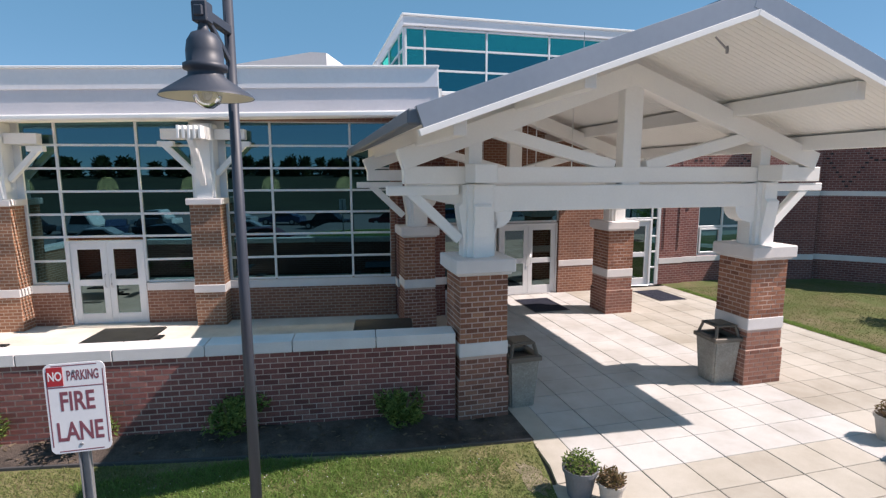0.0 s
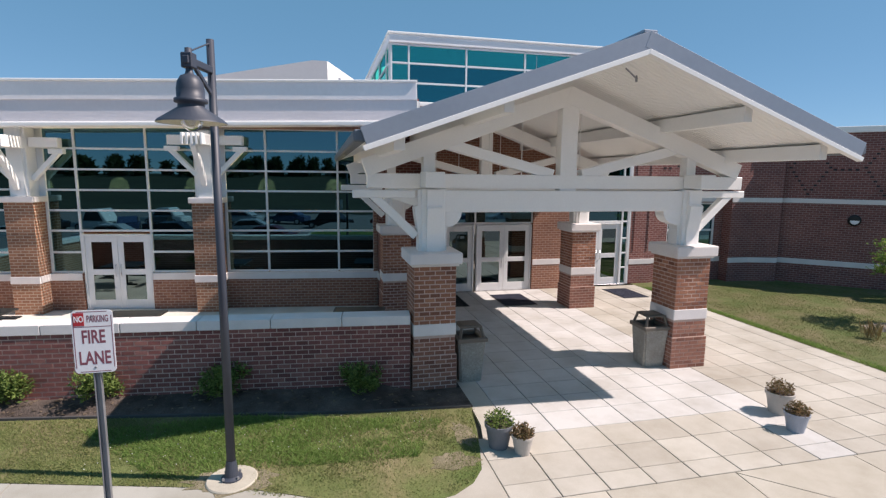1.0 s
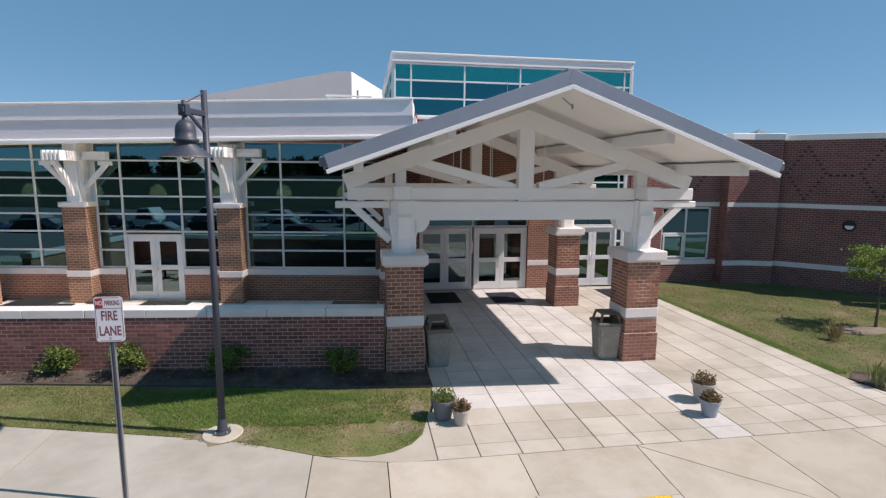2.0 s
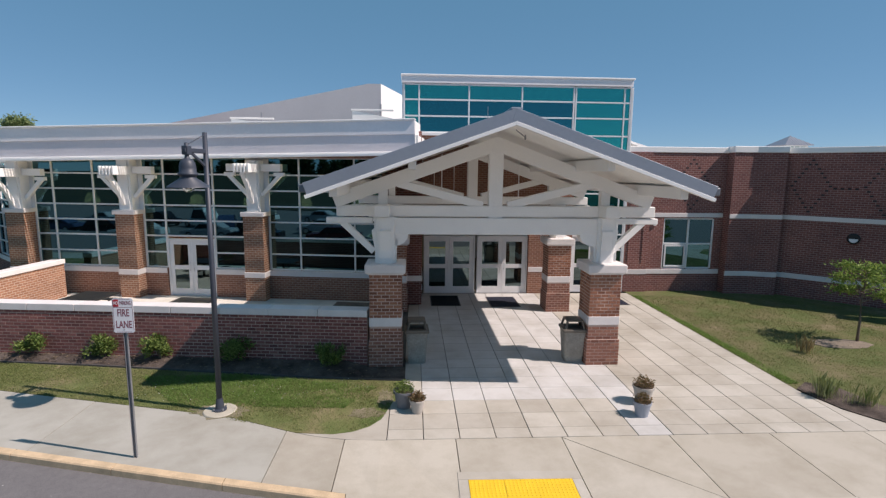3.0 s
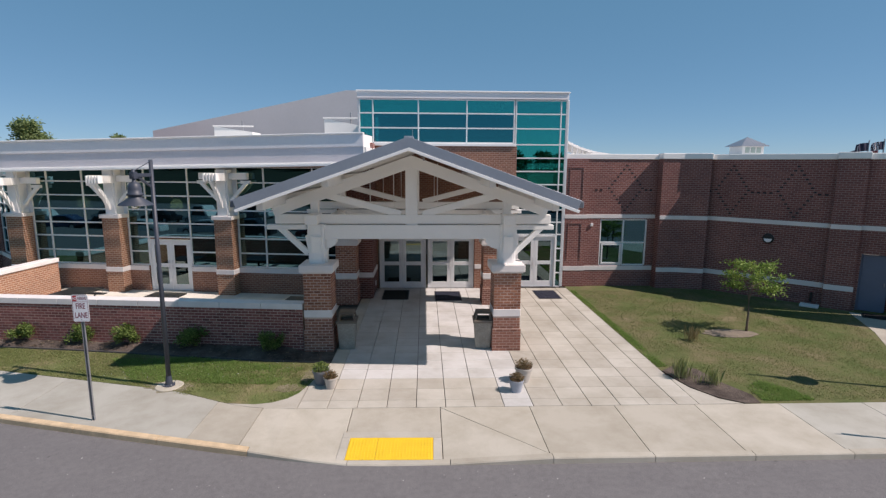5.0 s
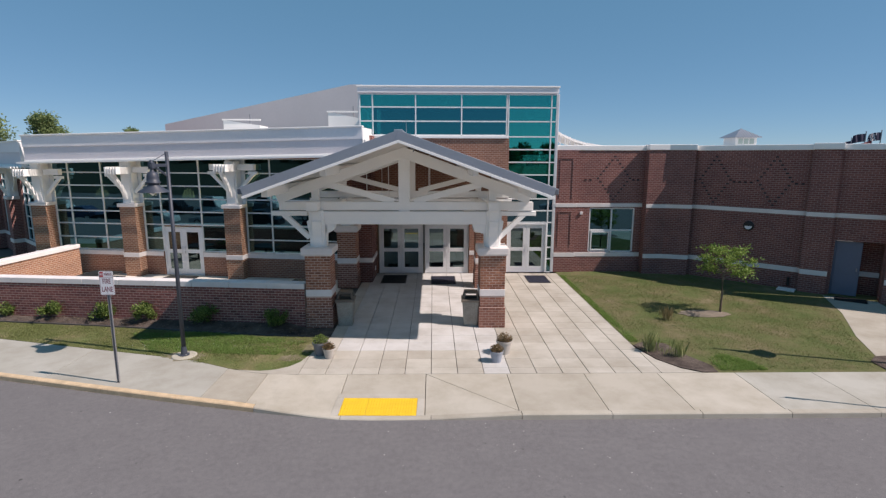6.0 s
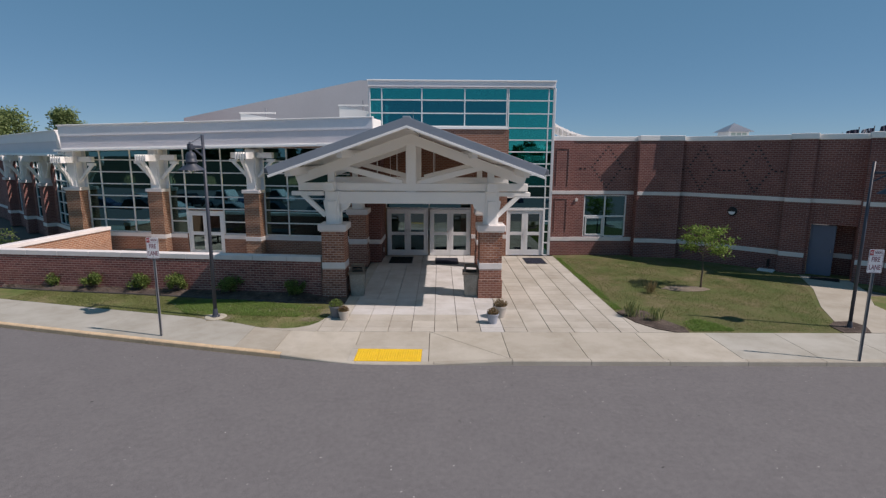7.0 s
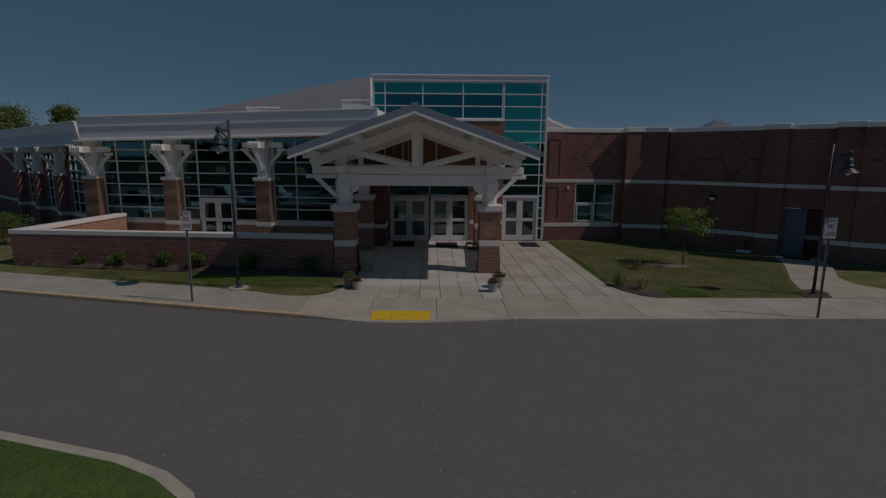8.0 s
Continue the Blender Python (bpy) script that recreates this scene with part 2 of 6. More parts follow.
M_METAL = plain("grey_roof_metal", (0.33, 0.36, 0.41), 0.38, 0.35, 0.07, 0.6, 12)
M_GUTTER = plain("slate_metal", (0.15, 0.165, 0.19), 0.45, 0.2, 0.08, 0.6, 12)
M_FASCIA = plain("light_grey_metal", (0.88, 0.85, 0.86), 0.5, 0.0, 0.06, 0.5, 10)
M_FASCIA_LOW = plain("grey_metal_band", (0.70, 0.665, 0.69), 0.5, 0.0, 0.06, 0.5, 10)
M_ROOF = plain("white_roofing", (0.72, 0.72, 0.70), 0.8, vary=0.1)
M_SLAB_NEW = slab_mat("pale_concrete", (0.505, 0.498, 0.485), (0.555, 0.548, 0.535))
M_SLAB_OLD = slab_mat("buff_concrete", (0.42, 0.392, 0.342), (0.495, 0.468, 0.415))
M_WALKWAY = slab_mat("sidewalk_concrete", (0.405, 0.375, 0.318), (0.475, 0.442, 0.378))
M_WALKWAY_GREY = slab_mat("grey_sidewalk_concrete", (0.385, 0.375, 0.335), (0.425, 0.414, 0.37))
M_JOINT = plain("joint_grit", (0.12, 0.11, 0.10), 0.95, vary=0.3, grain=80)
M_CURB = plain("curb_concrete", (0.46, 0.425, 0.35), 0.9, vary=0.25, scale=2.5, grain=60, bumpy=0.4)
M_CURB_YELLOW = plain("worn_yellow_curb", (0.60, 0.45, 0.29), 0.85, vary=0.3, scale=4, grain=50, bumpy=0.4)
M_ASPHALT = ground_mat("asphalt", ((0.25, (0.158, 0.152, 0.155)), (0.75, (0.178, 0.172, 0.174))), 1.3, 70, 0.9, 0.5, 0.006, (5.0, 0.76, (0.07, 0.07, 0.07)), 0.7, (14.0, 0.775, (0.42, 0.41, 0.40)))
M_LAWN = ground_mat("lawn", ((0.30, (0.095, 0.14, 0.04)), (0.46, (0.14, 0.16, 0.06)), (0.58, (0.20, 0.18, 0.09)), (0.72, (0.31, 0.255, 0.16))), 0.8, 45, 0.95, 0.5, 0.02)
M_LAWN_SIDE = ground_mat("side_lawn", ((0.30, (0.08, 0.115, 0.034)), (0.46, (0.115, 0.13, 0.05)), (0.60, (0.155, 0.14, 0.07)), (0.75, (0.24, 0.195, 0.125))), 0.8, 45, 0.95, 0.5, 0.02)
M_MULCH = ground_mat("mulch", ((0.3, (0.048, 0.037, 0.033)), (0.7, (0.185, 0.148, 0.126))), 2.0, 60, 0.95, 1.0, 0.03)
M_EDGING = plain("dark_edging", (0.075, 0.07, 0.07), 0.8, vary=0.2)
M_SOIL = ground_mat("bare_soil", ((0.3, (0.16, 0.145, 0.085)), (0.7, (0.29, 0.25, 0.175))), 3.0, 60, 0.95, 0.8, 0.02)
M_YELLOW = plain("yellow_tactile", (0.78, 0.50, 0.02), 0.6, vary=0.12, scale=3, grain=30)
M_BLACK = plain("black_paint", (0.012, 0.012, 0.013), 0.45, vary=0.2)
M_LAMP = plain("dark_grey_lamp_paint", (0.044, 0.053, 0.074), 0.5, vary=0.15)
M_STEEL = plain("galvanised_steel", (0.34, 0.35, 0.37), 0.5, 0.6, 0.12)
M_CHROME = plain("brushed_steel", (0.55, 0.55, 0.56), 0.3, 0.9, 0.05)
M_MAT = plain("rubber_mat", (0.018, 0.022, 0.042), 0.9, vary=0.25, grain=120, bumpy=0.5)
M_MAT_BLACK = plain("black_rubber_mat", (0.008, 0.008, 0.009), 0.9, vary=0.3, grain=120, bumpy=0.5)
M_AGG = ground_mat("exposed_aggregate", ((0.3, (0.30, 0.275, 0.238)), (0.7, (0.42, 0.388, 0.335))), 3.0, 80, 0.9, 0.9, 0.008)
M_CANTOP = plain("brown_plastic", (0.15, 0.125, 0.10), 0.55, vary=0.12)
M_SIGN = plain("white_sign_paint", (0.78, 0.78, 0.80), 0.4, vary=0.04)
M_RED = plain("red_sign_paint", (0.45, 0.03, 0.04), 0.45, vary=0.1)
M_DARKTXT = plain("dark_sign_paint", (0.24, 0.075, 0.10), 0.45, vary=0.1)
M_BLUE_DOOR = plain("blue_grey_door_paint", (0.12, 0.15, 0.22), 0.45, vary=0.08)
M_GLASS = glass("dark_window_glass", (0.07, 0.10, 0.10), 0.27, (0.22, 0.51, 0.61))
M_DOORGLASS = glass("door_glass", (0.10, 0.14, 0.14), 0.22, (0.45, 0.62, 0.64))
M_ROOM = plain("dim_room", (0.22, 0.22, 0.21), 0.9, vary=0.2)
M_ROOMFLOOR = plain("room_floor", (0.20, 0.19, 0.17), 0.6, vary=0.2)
M_LEAF_SHRUB = leaf_mat("shrub_leaf", (0.06, 0.105, 0.022), (0.27, 0.36, 0.10))
M_LEAF_TREE = leaf_mat("young_tree_leaf", (0.09, 0.165, 0.03), (0.33, 0.43, 0.11))
M_LEAF_PINE = leaf_mat("far_tree_leaf", (0.14, 0.20, 0.075), (0.29, 0.36, 0.15))
M_LEAF_WOOD = leaf_mat("far_wood_leaf", (0.02, 0.035, 0.012), (0.06, 0.085, 0.03))
M_GRASSBLADE = leaf_mat("grass_blade", (0.22, 0.28, 0.09), (0.46, 0.47, 0.24))
M_BARK = plain("bark", (0.17, 0.13, 0.10), 0.9, vary=0.3, grain=50, bumpy=0.5)
M_POT_DARK = plain("grey_pot", (0.17, 0.18, 0.20), 0.7, vary=0.15)
M_POT_LIGHT = plain("pale_pot", (0.47, 0.435, 0.395), 0.7, vary=0.12)
M_POT_BLUE = plain("blue_grey_pot", (0.34, 0.37, 0.43), 0.6, vary=0.12)
M_DRYPLANT = leaf_mat("dry_plant", (0.10, 0.09, 0.03), (0.30, 0.19, 0.11))
M_PENDANT = plain("glowing_shade", (0.72, 0.66, 0.38), 0.5, vary=0.05)
M_PENDANT.node_tree.nodes["Principled BSDF"].inputs["Emission Color"].default_value = (1.0, 0.86, 0.42, 1)
M_PENDANT.node_tree.nodes["Principled BSDF"].inputs["Emission Strength"].default_value = 9.0
M_LAMPINSIDE = plain("cream_enamel", (0.72, 0.68, 0.52), 0.4, vary=0.05)
M_TEAL = glass("teal_glass", (0.10, 0.62, 0.58), 0.42, (0.05, 0.70, 0.63))
M_TEAL_DEEP = glass("blue_teal_glass", (0.05, 0.34, 0.36), 0.36, (0.07, 0.47, 0.52))
M_TURF = leaf_mat("turf_blade", (0.13, 0.18, 0.05), (0.29, 0.29, 0.13), 0.85)
M_TURF_SIDE = leaf_mat("side_turf_blade", (0.10, 0.145, 0.04), (0.235, 0.235, 0.10), 0.85)
M_TURF_BRIGHT = leaf_mat("clover_blade", (0.13, 0.235, 0.05), (0.26, 0.37, 0.11), 0.85, 0.5)
M_STRAW = leaf_mat("dry_blade", (0.30, 0.23, 0.11), (0.50, 0.42, 0.24), 0.8)

# ---- ground ----
def curb_y(x):
    """The kerb line: straight along the drive, drawing back towards the building on the -x side."""
    s = max(0.0, -(x + 1.0))
    return -13.25 + 0.27 * s * s / (s + 1.6)


def walk_back(x):
    """The inner edge of the sidewalk; straight before the entrance paving."""
    k = min(1.0, max(0.0, (-2.9 - x) / 3.3))
    return -11.18 + k * k * (3 - 2 * k) * (curb_y(x) + 2.055 + 11.18)


ROAD_Z = -0.115


def kerb_top(x):
    """Level kerb, dropped almost to the road before the tactile pad."""
    k = min(1.0, max(0.0, (x + 3.6) / 1.95), 1.0) if x < -1.0 else min(1.0, max(0.0, (2.26 - x) / 1.98))
    return (ROAD_Z + 0.022) * k


def fall(v, a, width):
    k = min(1.0, max(0.0, (a - v) / width))
    return k * k * (3 - 2 * k)


def road_z(x, y):
    """The drive is level; the car park across it lies lower."""
    return ROAD_Z - 1.2 * max(fall(x, -12.0, 2.5) * fall(y, -17.0, 4.0), fall(y, -30.0, 6.0))


bm = BM()
gx = [-600, -60] + [-14.5 + 0.5 * k for k in range(7)] + [0, 60, 600]
gy = [-600, -60] + [-36 + 1.0 * k for k in range(20)] + [0, 60, 600]
grid = [[bm.verts.new((x, y, road_z(x, y))) for x in gx] for y in gy]
for r0, r1 in zip(grid, grid[1:]):
    for k in range(len(gx) - 1):
        bm.faces.new((r0[k], r0[k + 1], r1[k + 1], r1[k]))
tagged(part("ground", bm, M_ASPHALT), "grey worn asphalt drive with small dark flecks", "road", kind="structure")

# the raised bed that carries walks, lawns and the building
XS = [-60, -40] + [-30 + 1.0 * k for k in range(61)] + [40, 60]
bm = BM()
front = [(x, curb_y(x) + 0.16) for x in XS if x < -4] + [(-3.7, curb_y(-3.7) + 0.16), (-3.7, -11.12), (2.3, -11.12), (2.3, -13.09)] + [(x, curb_y(x) + 0.16) for x in XS if x > 2.5]
sheet(bm, front + [(60, 60), (-60, 60)], ROAD_Z - 0.2, -0.065)
tagged(part("subsoil", bm, M_JOINT), "dark grit bed below the paving joints", "ground", kind="structure")


def lawn(name, outline, label, z=0.0, step=0.3, mat=None):
    """A lawn sheet with gentle unevenness inside an outline."""
    bm = BM()
    sheet(bm, outline, -0.10, z)
    return tagged(part(name, bm, mat or M_LAWN), label, "lawn", kind="structure")


left_back = [(-30 + k, walk_back(-30 + k) + 0.012) for k in range(0, 25)] + [(x, walk_back(x) + 0.012) for x in (-5.4, -4.9, -4.6)]
FLARE = [(-4.22, -10.90), (-3.86, -10.93), (-3.51, -10.85), (-3.22, -10.66), (-3.02, -10.38), (-2.88, -9.85), (-2.76, -9.3), (-2.66, -8.7)]
lawn("lawn_1", left_back + FLARE + [(-2.6, -8.5), (-15.45, -5.95), (-15.45, 4.0), (-30, 4.0)],
     "mown lawn with clover and dry patches before the low wall")
bm = BM()
sheet(bm, [(-15.9, -6.55), (-13.3, -7.0), (-10.4, -7.4), (-8.6, -7.68), (-6.7, -8.0), (-4.5, -8.38), (-2.6, -8.55), (-2.6, -7.3), (-3.6, -7.3), (-15.45, -5.9)], -0.1, 0.018)
BED_EDGE = [(-15.9, -6.55), (-13.3, -7.0), (-10.4, -7.4), (-8.6, -7.68), (-6.7, -8.0), (-4.5, -8.38), (-2.6, -8.55)]


def bed_front(x):
    for (x0, y0), (x1, y1) in zip(BED_EDGE, BED_EDGE[1:]):
        if x <= x1:
            return y0 + (y1 - y0) * (x - x0) / (x1 - x0)
    return y1


def bed_back(x):
    return -7.65 - 0.098 * (x + 3.52)


def bed_z(x, y):
    """The mulch is banked up against the low wall."""
    v = min(1.0, max(0.0, (y - bed_front(x)) / (bed_back(x) - bed_front(x))))
    lift = 0.115 * fall(x, -3.5, 0.6) * math.sin(v * math.pi / 2)
    return 0.02 + lift + 0.012 * v * math.sin(7.1 * x + 3 * y) * math.sin(3.3 * x - 9 * y)


bank = [[bm.verts.new((x, bed_front(x) + v * (bed_back(x) + 0.03 - bed_front(x)), bed_z(x, bed_front(x) + v * (bed_back(x) - bed_front(x))))) for v in (0.03, 0.15, 0.3, 0.45, 0.6, 0.8, 1.0)] for x in [-15.4 + 0.15 * k for k in range(80)]]
for p, q in zip(bank, bank[1:]):
    for k in range(6):
        bm.faces.new((p[k], q[k], q[k + 1], p[k + 1]))
tagged(part("mulch_bed", bm, M_MULCH), "brown mulch bed along the low brick wall", "flower bed", kind="structure")
lawn("lawn_2", [(6.135, -9.2), (6.135, 0.6), (24, 0.6), (24, -7.2), (17.2, -7.2), (16.4, -5.6), (14.55, -6.3), (13.15, -8.6), (12.35, -10.3), (12.2, -11.185), (7.2, -11.185), (6.75, -10.9), (6.35, -10.3)],
     "mown lawn with bare brown patches beside the entrance walk", mat=M_LAWN_SIDE)
bm = BM()
sheet(bm, [(6.14, -9.3), (6.6, -8.95), (7.1, -9.2), (7.3, -10.1), (7.6, -10.75), (7.55, -11.17), (7.2, -11.175), (6.75, -10.89), (6.36, -10.3)], -0.1, 0.02)
tagged(part("mulch_corner", bm, M_MULCH), "dark mulch corner bed with tufts of grass", "flower bed", kind="structure")
bm = BM()
sheet(bm, [(9.75 + 0.85 * math.cos(k * 0.35) * (1 + 0.1 * math.sin(k * 3)), -6.3 + 0.42 * math.sin(k * 0.35)) for k in range(18)], -0.1, 0.012)
tagged(part("mulch_ring", bm, plain("dry_mulch", (0.22, 0.18, 0.14), 0.95, vary=0.3, grain=40, bumpy=0.6)), "pale dry mulch ring round the young tree", "flower bed", kind="structure")
bm = BM()
sheet(bm, [(11.9, -11.17), (11.95, -10.55), (12.35, -10.2), (12.9, -10.15), (13.0, -10.6), (12.7, -11.17)], -0.1, 0.02)
tagged(part("mulch_lamp", bm, M_MULCH), "dark mulch bed round a lamp post", "flower bed", kind="structure")
# side path and the lawn past it
bm = BM()
sheet(bm, [(12.2, -11.17), (12.35, -10.3), (13.15, -8.6), (14.55, -6.3), (15.6, -4.0), (17.0, -4.9), (16.3, -6.6), (15.1, -8.4), (14.9, -9.4), (16.2, -11.17)], -0.1, 0.008)
tagged(part("side_path", bm, M_WALKWAY), "pale concrete side path curving to a service door", "path", kind="structure")
lawn("lawn_3", [(16.21, -11.175), (14.92, -9.4), (15.12, -8.4), (15.9, -7.21), (60, -7.21), (60, -11.175)], "mown lawn past the side path")
# terrace behind the low wall
bm = BM()
sheet(bm, [(-3.35, -7.45), (-3.35, -0.5), (-16.1, 1.1), (-16.1, -6.2)], -0.1, 0.0)
tagged(part("terrace", bm, slab_mat("terrace_concrete", (0.62, 0.585, 0.53), (0.68, 0.645, 0.58))), "pale concrete terrace behind the low wall", "terrace", kind="structure")

# kerb: stones end to end, yellow paint worn on the -x stretch
kerb = thing("curb", Matrix(), "concrete kerb, yellow paint worn along one stretch", "curb", kind="structure")
k_x = [-30 + 1.9 * k for k in range(40)]
for a, b in zip(k_x, k_x[1:]):
    bm = BM()
    p, q = Vector((a + 0.006, curb_y(a), 0)), Vector((b - 0.006, curb_y(b), 0))
    sub = 3
    for i in range(sub):
        u, w = a + (b - a) * i / sub + (0.006 if i == 0 else 0), a + (b - a) * (i + 1) / sub - (0.006 if i == sub - 1 else 0)
        vs = []
        for x in (u, w):
            low = 0.002 + kerb_top(x)
            for dy, z in ((0.0, ROAD_Z - 0.1), (0.012, low - 0.02), (0.03, low), (0.17, low)):
                vs.append(bm.verts.new((x, curb_y(x) + dy, z)))
        for k in range(3):
            bm.faces.new((vs[k], vs[4 + k], vs[5 + k], vs[1 + k]))
        if i == 0:
            bm.faces.new(vs[:4])
        if i == sub - 1:
            bm.faces.new(vs[4:][::-1])
    bmesh.ops.remove_doubles(bm, verts=bm.verts, dist=0.001)
    part("curb_stone", bm, M_CURB_YELLOW if b < -2.2 else M_WALKWAY, kerb)

# grass island across the drive, with its kerb
isl = [(-11.2, -20.6), (-10.9, -19.2), (-10.2, -18.4), (-8.8, -18.45), (-6.6, -18.95), (-5.46, -19.3), (-4.3, -19.65), (-3.5, -20.05), (-2.95, -20.5), (-2.65, -21.0), (-2.6, -21.8), (-3.0, -22.8), (-4.2, -23.6), (-6.5, -24.0), (-9.4, -23.4), (-10.8, -22.2)]
bm = BM()
sheet(bm, isl, ROAD_Z - 0.1, 0.0)
tagged(part("island_curb", bm, M_CURB), "pale concrete kerb round a grass island", "curb", kind="structure")
bm = BM()
inner = []
for i, (x, y) in enumerate(isl):
    a, c = Vector(isl[i - 1]), Vector(isl[(i + 1) % len(isl)])
    d = (c - a).normalized()
    inner.append((x + d.y * 0.19, y - d.x * 0.19))
sheet(bm, inner, -0.1, 0.012)
tagged(part("island_lawn", bm, ground_mat("island_grass", ((0.3, (0.07, 0.135, 0.03)), (0.7, (0.12, 0.18, 0.05))), 0.8, 45, 0.95, 0.9, 0.03)), "green mown grass island inside its kerb", "lawn", kind="structure")

# ---- building ----
def wall(name, m, x0, x1, z0, z1, thick, label, openings=(), bands=(), mat=None, cap=0.0):
    """A wall along its own x, front face at y=0, thickness behind it; openings (x0, x1, z0, z1) go through. Stone bands and a coping are parts."""
    bm = BM()
    xs = sorted({x0, x1, *[q for o in openings for q in o[:2]]})
    for a, b in zip(xs, xs[1:]):
        cuts = sorted([o[2:] for o in openings if o[0] <= a and o[1] >= b])
        z = z0
        for lo, hi in cuts:
            if lo > z + 1e-4:
                box(bm, a, b, 0, thick, z, lo)
            z = hi
        if z < z1 - 1e-4:
            box(bm, a, b, 0, thick, z, z1)
    bmesh.ops.remove_doubles(bm, verts=bm.verts, dist=0.0005)
    ob = tagged(part(name, bm, mat or M_WALL, m=m), label, "wall", kind="structure")
    for bx0, bx1, lo, hi in bands:
        one_box("stone_band", (bx0, bx1, -0.014, 0.05, lo, hi), M_STONE, ob, r=0.008)
    if cap:
        one_box("coping", (x0 - 0.03, x1 + 0.03, -0.035, thick + 0.06, z1, z1 + cap), M_WHITE, ob, r=0.015)
    return ob


def glazing(name, m, xs, zs, label, skip=(), mats=None, deep=0.09, bar=0.055, depth_bar=0.11, heavy=()):
    """A window wall: mullions at xs, transoms at zs, a pane in each field; skip holds fields (i, j) left open."""
    w = tagged(place(new(name), m), label, "window", kind="structure")
    for i, x in enumerate(xs):
        one_box("mullion", (x - bar / 2, x + bar / 2, -depth_bar / 2, depth_bar / 2, zs[0], zs[-1]), M_FRAME, w, r=0.006)
    for j, z in enumerate(zs):
        for i, (a, b) in enumerate(zip(xs, xs[1:])):
            if (i, j) in skip and (j == 0 or (i, j - 1) in skip):
                continue
            one_box("transom", (a + bar / 2, b - bar / 2, -depth_bar / 2 + 0.004, depth_bar / 2 - 0.004, z - bar / 2, z + bar / 2), M_FRAME, w, r=0.006)
    for i, (a, b) in enumerate(zip(xs, xs[1:])):
        for j, (lo, hi) in enumerate(zip(zs, zs[1:])):
            if (i, j) in skip:
                continue
            g = one_box("pane", (a + bar / 2, b - bar / 2, -0.006, 0.006, lo + bar / 2, hi - bar / 2), mats(i, j) if mats else M_GLASS, w, r=0)
            g.visible_shadow = False
    return w


def double_door(name, m, w, h, label, mid=1.08):
    """Two glazed leaves in a white frame, each with two lights, a push bar rail and a pull handle."""
    d = tagged(place(new(name), m), label, "door", kind="structure")
    f = 0.06
    for x in (-w / 2 + f / 2, w / 2 - f / 2):
        one_box("jamb", (x - f / 2, x + f / 2, -0.07, 0.07, 0, h), M_FRAME, d)
    one_box("head", (-w / 2 + f, w / 2 - f, -0.07, 0.07, h - f, h), M_FRAME, d)
    lw = (w - 2 * f) / 2 - 0.006
    for s in (-1, 1):
        x0, x1 = (-lw - 0.004, -0.004) if s < 0 else (0.004, lw + 0.004)
        st, top, kick = 0.15, 0.16, 0.27
        bm = BM()
        zt = h - f - 0.006
        box(bm, x0, x0 + st, -0.03, 0.03, 0.012, zt, 0.004)
        box(bm, x1 - st, x1, -0.03, 0.03, 0.012, zt, 0.004)
        box(bm, x0 + st, x1 - st, -0.028, 0.028, 0.012, kick, 0.004)
        box(bm, x0 + st, x1 - st, -0.028, 0.028, mid - 0.08, mid + 0.08, 0.004)
        box(bm, x0 + st, x1 - st, -0.028, 0.028, zt - top, zt, 0.004)
        leaf = part("door_leaf", bm, M_FRAME, d)
        for lo, hi in ((kick, mid - 0.08), (mid + 0.08, zt - top)):
            g = one_box("pane", (x0 + st, x1 - st, -0.008, 0.008, lo, hi), M_DOORGLASS, leaf, r=0)
            g.visible_shadow = False
        hx = -0.075 if s < 0 else 0.075
        bm = BM()
        tube(bm, [(hx, -0.03, 0.95), (hx, -0.075, 0.98), (hx, -0.075, 1.27), (hx, -0.03, 1.30)], [0.013] * 4, 8)
        part("handle", bm, M_CHROME, leaf, "brushed steel pull handle", smooth=True)
    one_box("threshold", (-w / 2, w / 2, -0.09, 0.09, 0.0, 0.012), M_CHROME, d, r=0.003)
    return d


Z_TOP = 6.15
# left wing: its frame runs along the window wall
WING = pose(-3.42, -1.30, 0, 0, 0, -7.6)
SILL, HEAD = 1.06, 5.16
wing_len = 14.1
ZS = [SILL + 0.03, 1.66, 2.27, 2.84, 3.41, 3.98, 4.55, HEAD]
ow = [(-1.0 * wing_len, -0.12, SILL, HEAD), (-8.28, -6.40, 0.0, SILL)]
wall_wing = wall("wall_wing", WING, -wing_len, 0, 0, 5.3, 0.3, "red brick wing wall below a band of tall windows", ow, mat=M_WALL_ENTRY,
                 bands=[(-6.39, -0.0, SILL - 0.2, SILL + 0.001), (-wing_len, -8.29, SILL - 0.2, SILL + 0.001)])
posts = [-4.70, -9.50, -13.78]  # middles of the wing's posts
for p in posts:
    one_box("mullion_cover", (p - 0.42, p + 0.42, 0.075, 0.165, SILL, HEAD), M_FRAME, wall_wing, r=0.004)
bay_x = [
    ("window_1", [posts[0] + 0.40, -3.16, -1.14, -0.10], ()),
    ("window_2", [posts[1] + 0.40, -8.28, -6.40, posts[0] - 0.40], ((1, 0), (1, 1))),
    ("window_3", [posts[2] + 0.40, -12.62, -11.02, posts[1] - 0.40], ()),
]
GLZ = WING @ pose(0, 0.12, 0)
for nm, xs, skip in bay_x:
    glazing(nm, GLZ, xs, ZS, "tall dark glazed window wall with white mullions", skip)
double_door("door_1", GLZ @ pose(-7.34, 0, 0), 1.84, 2.17, "white glazed double door in the window wall")

# wing columns with white posts and brackets


